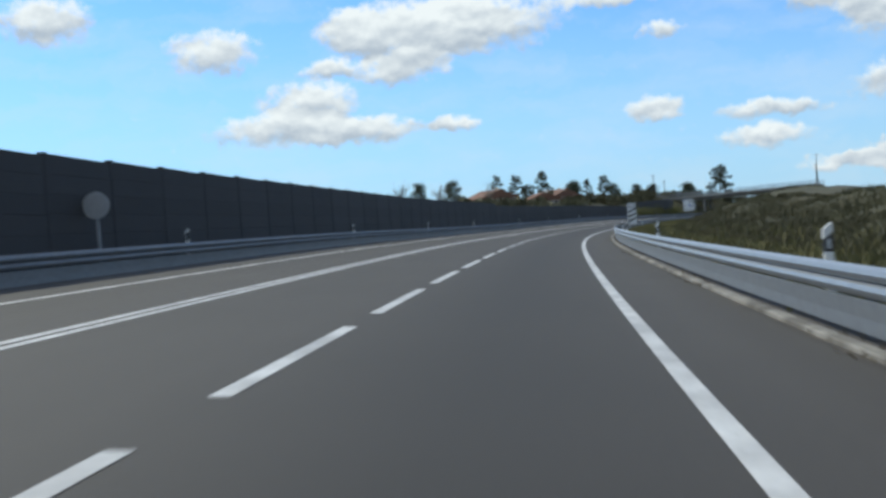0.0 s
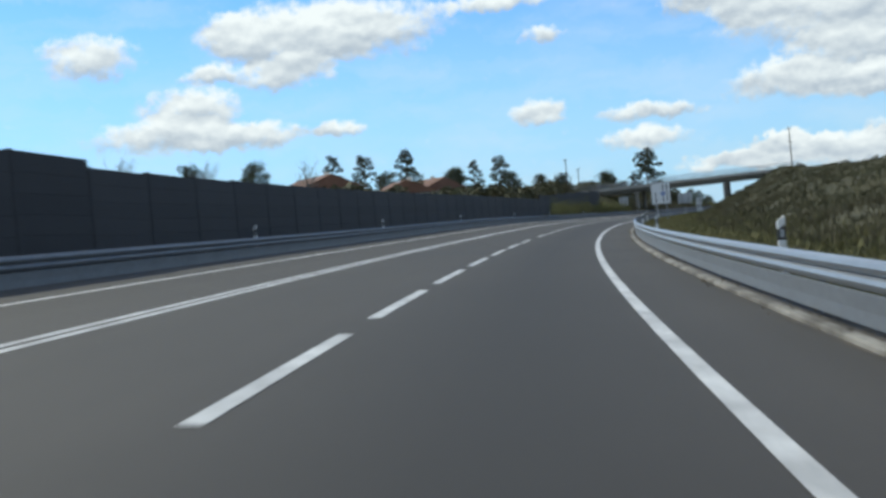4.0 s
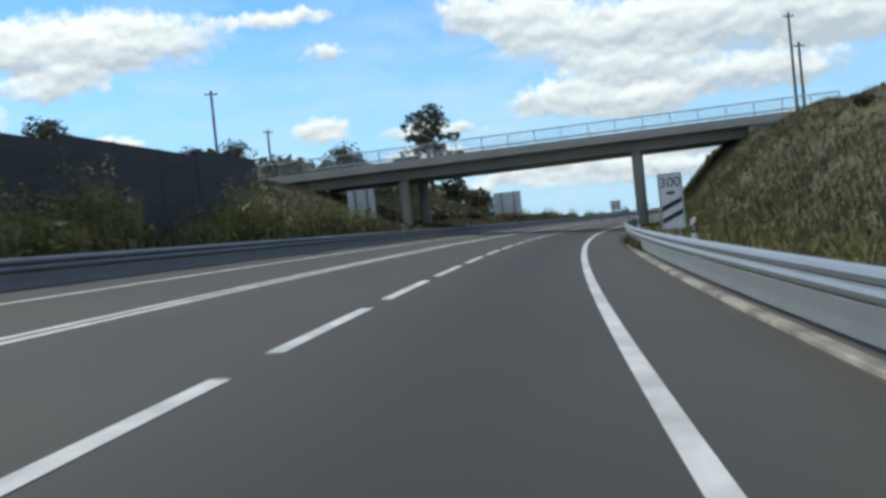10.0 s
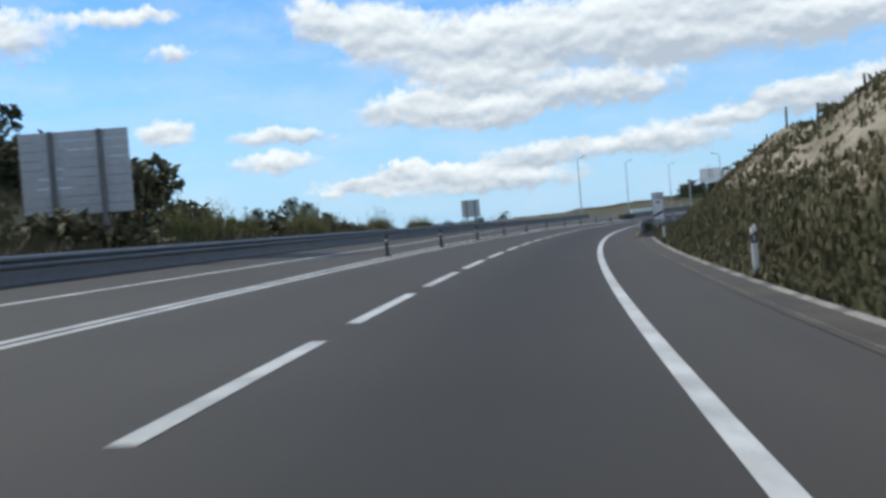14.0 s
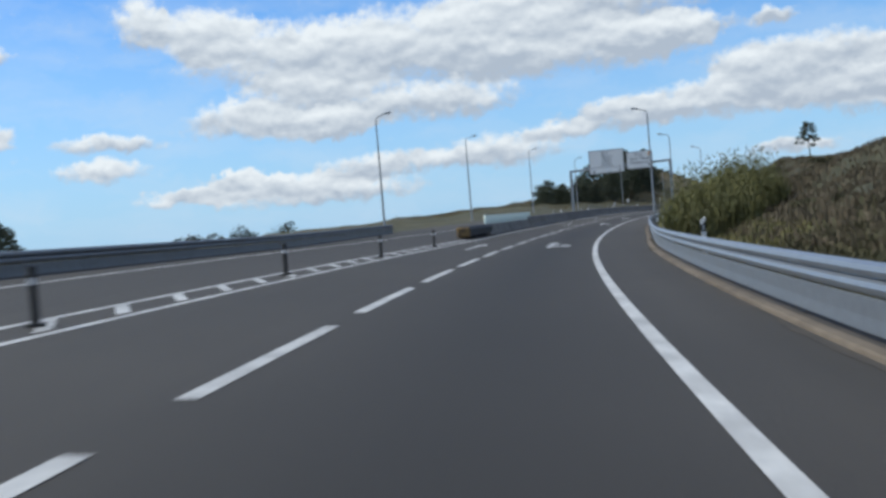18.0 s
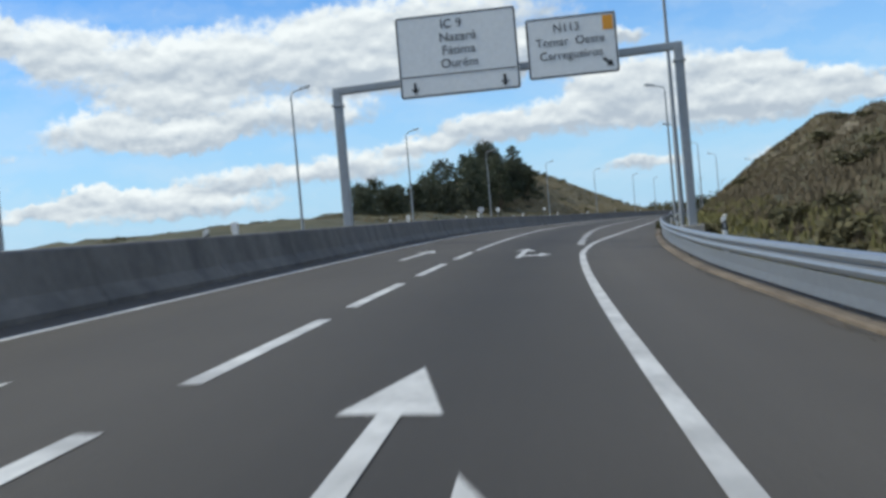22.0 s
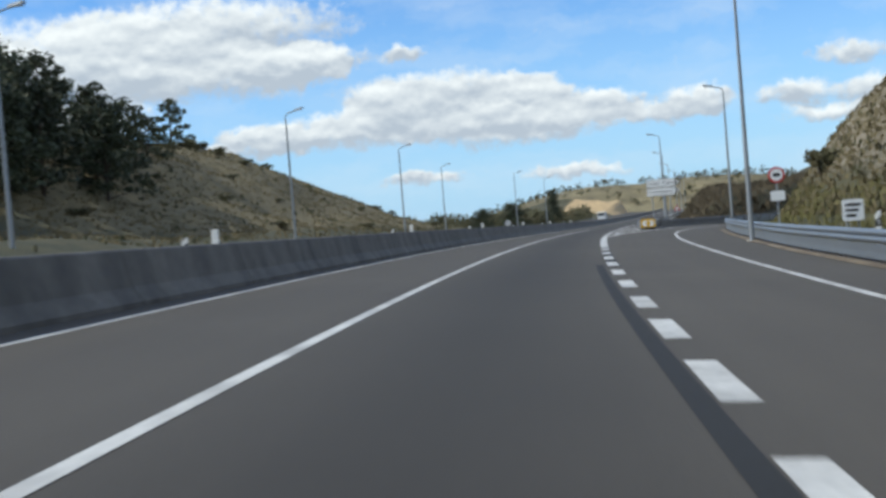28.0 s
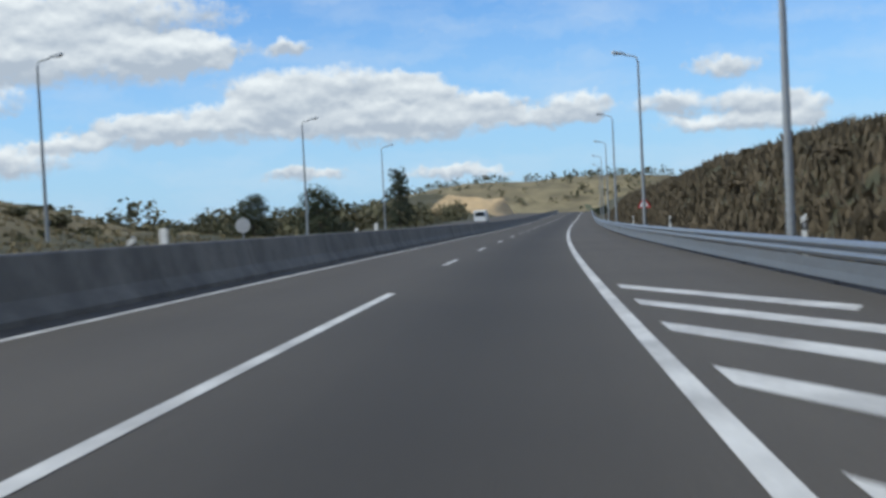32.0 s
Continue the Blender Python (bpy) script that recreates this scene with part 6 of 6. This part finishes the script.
tufts("bank_scrub", 10, 349, 4.5, 17.0, 12000, 0.34, LEAF_WEED, "low dark scrub on the bank", 4, wide=0.022, foot=RAIL_R, where=lambda s, l: noise.noise(Vector((s * 0.07, l * 0.1, 9.0))) > 0.12)
tufts("cutting_grass", 349, 470, 0.5, 10.0, 9000, 0.2, LEAF_DRY, "dry grass on the rock cutting", 5, wide=0.04, foot=lambda s: 5.6)
tufts("cutting_weeds", 349, 470, 0.4, 3.6, 14000, 0.22, LEAF_DRY, "brown-green weeds at the cutting's foot", 6, wide=0.025, foot=lambda s: 5.7)
tufts("verge_grass", 470, 790, 0.5, 4.0, 14000, 0.3, LEAF_VERGE, DRY, 7, wide=0.022, foot=RAIL_R)
tufts("hill_grass", 610, 796, 3.0, 15.0, 16000, 0.2, LEAF_TAN, "tan dry grass on the cutting beside the exit", 31, blades=3, wide=0.05, foot=RAIL_R)
tufts("bank_grass", 440, 640, 3.0, 14.0, 32000, 0.26, LEAF_BRUSH, DRY, 8, wide=0.022, foot=RAIL_R)
tufts("bank_scrub", 470, 770, 3.0, 14.0, 4000, 0.25, LEAF_WEED, "low dark scrub on the bank", 9, wide=0.04, foot=RAIL_R, where=lambda s, l: noise.noise(Vector((s * 0.06, l * 0.12, 3.0))) > 0.0)
tufts("far_bank_scrub", 799, 1000, 9.0, 30.0, 24000, 0.55, LEAF_BRUSH, "dark brown scrub on the bank beyond the ramp", 10, wide=0.07, where=lambda s, l: l < GORE_B(s) - 0.8)
tufts("left_weeds", 238, 420, -4.0, -1.0, 9000, 0.8, LEAF_BUSH, "weeds behind the far guard rail", 11, wide=0.05, foot=lambda s: RAIL_L(s))
tufts("left_bank_grass", 300, 420, -16.0, -3.0, 12000, 0.3, LEAF_DRY, "dry grass on the far bank", 12, wide=0.06, foot=lambda s: RAIL_L(s))
tufts("hill_grass", 640, 900, -50.0, -20.0, 20000, 0.22, LEAF_TAN, "dry grass on the hill beyond the barrier", 13, wide=0.05)
tufts("hill_scrub", 640, 900, -50.0, -18.0, 2600, 0.35, LEAF_WEED, "dark low scrub on the hill beyond the barrier", 14, wide=0.06, where=lambda s, l: noise.noise(Vector((s * 0.06, l * 0.12, 5.0))) > -0.05)

tufts("kerb_weeds", -20, 300, -0.26, 0.0, 1500, 0.16, LEAF_BRUSH, "sparse dry weeds rooted along the kerb", 23, wide=0.014, foot=RAIL_R, where=lambda s, l: noise.noise(Vector((s * 0.16, 4.0, 1.0))) > 0.12)
tufts("kerb_weeds", 404, 700, -0.26, 0.0, 1500, 0.16, LEAF_BRUSH, "sparse dry weeds rooted along the kerb", 24, wide=0.014, foot=RAIL_R, where=lambda s, l: noise.noise(Vector((s * 0.16, 4.0, 1.0))) > 0.12)
for s0, s1, count, tall in ((284, 296, 520, 0.46), (424, 433, 700, 0.5), (607, 614, 520, 0.55)):
    tufts("kerb_weeds", s0, s1, -0.08, 0.15, count, tall, LEAF_WEED, "dry weeds growing out under and over the guard rail", int(s0), wide=0.014, foot=RAIL_R)

# old fence posts along the crest of the cutting
FENCE_POST = Geo().tube([(0, 0, -0.5), (0.01, 0, 0.6), (0.03, 0.01, 0.95)], [0.06, 0.055, 0.045], 8).mesh("stake", BARK)
for k in range(9):
    s = 368 + 9.3 * k
    p = empty("fence_post", Matrix.Translation(ground_point(s, 12.9)) @ Matrix.Rotation(0.06 * math.sin(k * 2.3), 4, "X"), "weathered wooden fence post on the crest of the cutting", "fence post", "fence posts on the cutting")
    part("stake", FENCE_POST, p)

g7 = random.Random(3)
BL = "dark green-brown bush on the dry bank"
for k in range(30):
    s, l = g7.uniform(90, 345), g7.uniform(11.5, 23)
    bush((BUSH + DRYB)[k % 5], s, l, g7.uniform(0.4, 1.0), BL, tall=0.6)
for k in range(34):
    s, l = g7.uniform(352, 465), g7.uniform(11.6, 18)
    bush((BUSH + DRYB)[k % 5], s, l, g7.uniform(0.35, 0.85), "dry bush clinging to the rock cutting")
for k in range(36):
    s, l = g7.uniform(480, 770), g7.uniform(4.5, 15)
    bush((BUSH + DRYB)[k % 5], s, RAIL_R(s) + l, g7.uniform(0.5, 1.1), BL, tall=0.7)
for k in range(50):
    s, l = g7.uniform(808, 960), g7.uniform(11, 24)
    l = min(l, GORE_B(s) - 2)
    bush(BRUSH[k % 2], s, l, g7.uniform(0.6, 1.1), "dark scrub bush on the hill beyond the ramp", tall=0.6)
for k in range(46):
    s, l = g7.uniform(640, 900), g7.uniform(-52, -24)
    bush(BUSH[k % 3], s, l, g7.uniform(0.6, 1.3), "dark bush on the dry hill beyond the barrier", tall=0.7)
for k in range(22):
    bush(BUSH[k % 3], g7.uniform(785, 852), g7.uniform(-49, -46), g7.uniform(1.1, 2.1), "dark bush along the hill's crest", tall=0.7)
bush(BUSH[0], 744, 14.8, 1.15, "round green bush on the cutting", tall=1.2)
# reeds and bushes before the second noise wall and on the far bank
for k in range(46):
    s = g7.uniform(240, 312)
    bush(REED[k % 2], s, g7.uniform(-11.9, -10.0), g7.uniform(0.65, 1.15), "yellow-green reeds growing behind the far guard rail", "reed_clump", g7.uniform(0.8, 1.1))
for k in range(60):
    s = g7.uniform(300, 415)
    if 315 < s < 348:
        continue
    bush((BUSH + DRYB + BUSH)[k % 8], s, g7.uniform(-26, -11.2), g7.uniform(0.8, 2.0), "green-brown bush on the far bank")
for k in range(14):
    bush(REED[k % 2], g7.uniform(385, 430), g7.uniform(-14, -11.5), g7.uniform(0.5, 0.8), "yellow-green weeds behind the far guard rail", "reed_clump")
for k in range(22):
    s = g7.uniform(485, 502)
    bush(REED[k % 2], s, g7.uniform(7.4, 10.5), g7.uniform(0.7, 1.15), "tall yellow-green reed clump behind the guard rail", "reed_clump", g7.uniform(1.0, 1.3))
for k in range(16):
    s = g7.uniform(534, 590)
    bush(DRYB[k % 2], s, g7.uniform(7.4, 10.5), g7.uniform(0.6, 1.0), "dry brown weeds behind the guard rail")
# dark hedge line behind the noise wall
for k in range(120):
    s = g7.uniform(170, 415)
    z = g7.uniform(2.2, 3.8)
    tip = float(np.interp(s, [170, 210, 250, 300, 350, 415], [3.6, 3.9, 5.0, 6.2, 8.0, 5.0]))
    p = rd(s, g7.uniform(-36, -22), tip * g7.uniform(0.75, 1.0) - z)
    b = empty("hedge_bush", Matrix.Translation(p) @ Matrix.Rotation(k, 4, "Z") @ Matrix.Diagonal((z, z, z * 1.05, 1)), "dark green bush behind the noise wall", "bush")
    part("stem", BUSH[k % 3][0], b)
    part("foliage", BUSH[k % 3][1], b)


# ---- far woods and scrub: small ragged crowns, one object each ----
def far_woods(name, places, size, mat, label, seed, leaves=16, leaf=0.42):
    rng.seed(seed)
    g = Geo()
    for x, y, z in places:
        r = size * rng.uniform(0.6, 1.3)
        leaf_cloud(g, (x, y, z + r * 0.7), r, leaves, r * leaf, rng.uniform(0.7, 1.2))
    return tagged(new(name, g.mesh(name, mat)), label, "woods", kind="stuff")


def far_z(x, y):
    d = math.hypot(x - 300, y - 500)
    k = max(0.0, min(1.0, (d - 480) / 500))
    z = -9 + k * (6 + 7 * noise.noise(Vector((x * 0.0016, y * 0.0016, 1.3))) + 6 * noise.noise(Vector((x * 0.006, y * 0.006, 4.0))))
    return z + max(0.0, min(1.0, (d - 1300) / 1600)) * (11 + 14 * noise.noise(Vector((x * 0.0009, y * 0.0009, 7.0)))) + hill(x, y)


places = []
for k in range(420):
    u, w = g7.uniform(-80, 60), g7.uniform(-150, 150)
    x, y = HILL.x + u * 0.895 + w * 0.446, HILL.y + u * 0.446 - w * 0.895
    places.append((x, y, far_z(x, y)))
far_woods("hill_scrub_far", places, 2.3, LEAF_BUSH, "dark shrubs dotted over the dry far hill", 81, 12)
places = []
for k in range(900):
    a, d = radians(g7.uniform(-25, 75)), g7.uniform(420, 1500)
    x, y = 300 + d * math.sin(a), 480 + d * math.cos(a)
    if hill(x, y) > 2 or math.hypot(x - HILL.x, y - HILL.y) < 150:
        continue
    places.append((x, y, far_z(x, y)))
far_woods("far_trees", places, 6.0, LEAF_PINE, "dark far woods on the low hills", 82, 16)
places = []
for k in range(520):
    s, l = g7.uniform(395, 900), g7.uniform(-148, -62)
    if s > 640 and l > -80:
        continue
    places.append(tuple(ground_point(s, l)))
far_woods("left_far_woods", places, 1.5, LEAF_PINE, "dark low trees on the plain beyond the barrier", 84, 130, 0.17)
places = []
for k in range(150):
    s, l = g7.uniform(860, 1100), g7.uniform(-70, -24)
    p = rd(s, l, -1.5)
    places.append(tuple(p))
far_woods("roadside_woods", places, 2.6, LEAF_BUSH, "green and brown woods beyond the barrier", 83, 240, 0.14)


# concrete drain chute down the cutting
def drain_chute(s, l0, l1):
    ch = empty("drain_chute", Matrix.Identity(4), "pale concrete drain chute running down the bank", "drain chute")
    ls = np.linspace(l0, l1, 14)
    for name, a, b, h in (("channel", 0.0, 0.7, 0.03), ("lip", -0.12, 0.0, 0.14), ("lip", 0.7, 0.82, 0.14)):
        v, f = [], []
        for l in ls:
            p = rd(s, l, land(s, l))
            for d, z in ((a, -0.3), (a, h), (b, h), (b, -0.3)):
                q = rd(s + d, l)
                v.append((q.x, q.y, p.z + z))
        for k in range(len(ls) - 1):
            f += [(4 * k + j, 4 * k + 4 + j, 4 * k + 5 + j, 4 * k + 1 + j) for j in range(3)]
        part(name, mesh_from(name, v, f, CONCRETE), ch)


drain_chute(615.0, 9.8, 13.5)

# ---- houses ----
def house(p, turn, w, d, h, roof_h, wall_mat, label):
    hs = empty("house", Matrix.Translation(p) @ Matrix.Rotation(turn, 4, "Z"), label, "house")
    part("wall", Geo().box((-w / 2, -d / 2, -3), (w / 2, d / 2, h), bevel=0.03).mesh("wall", wall_mat), hs)
    part("roof", Geo().prism([(-w / 2 - 0.5, h - 0.1), (w / 2 + 0.5, h - 0.1), (w / 2 + 0.5, h + 0.08), (0, h + roof_h), (-w / 2 - 0.5, h + 0.08)], -d / 2 - 0.5, d / 2 + 0.5).mesh("roof", ROOF), hs, "orange-red tiled roof")
    part("chimney", Geo().box((w * 0.2 - 0.3, -0.3, h), (w * 0.2 + 0.3, 0.3, h + roof_h + 0.5), bevel=0.03).mesh("chimney", wall_mat), hs)
    for k in range(3):
        x = -w / 2 + w * (k + 0.5) / 3
        wd = part("window", Geo().box((x - 0.55, -d / 2 - 0.04, 1.0), (x + 0.55, -d / 2 + 0.05, 2.3), bevel=0.02).mesh("window", PLASTIC), hs)
        part("pane", Geo().box((x - 0.46, -d / 2 - 0.05, 1.08), (x + 0.46, -d / 2 - 0.03, 2.22)).mesh("pane", GLASS_DARK), wd)


house(rd(238, -40, 1.6), 0.5, 9, 8, 2.6, 2.0, PLASTER, "low house with an orange tiled roof behind the noise wall")
house(rd(252, -33, 1.4), 0.2, 8, 7, 2.5, 1.9, PLASTER, "pale house with a tiled roof behind the noise wall")
house(rd(284, -40, 2.5), 0.8, 11, 8, 2.6, 2.0, PLASTER, "low house with a tiled roof behind the bushes")
house(rd(940, 52, 8.6), 2.2, 10, 8, 3.2, 1.6, PLASTER_Y, "ochre house with a red roof on the hill")

# white van far ahead on the other carriageway
van = empty("van", at(968, -12.0, 0.0), "white delivery van far along the other carriageway", "van")
part("body", Geo().prism([(-2.4, 0.35), (2.2, 0.35), (2.4, 0.6), (2.4, 1.0), (1.7, 1.15), (1.2, 1.95), (1.0, 2.1), (-2.3, 2.1), (-2.4, 2.0)], -0.95, 0.95).mesh("body", WHITE), van, m=Matrix.Rotation(math.pi / 2, 4, "Z"))
for x in (-0.95, 0.8):
    for y in (-1.5, 1.5):
        part("wheel", Geo().tube([(x, y, 0.34), (x + 0.16, y, 0.34)], 0.34, 16).mesh("wheel", RUBBER), van)
part("windscreen", Geo().box((-0.75, -2.5, 1.2), (0.75, -2.44, 1.85), bevel=0.02).mesh("windscreen", GLASS_DARK), van)
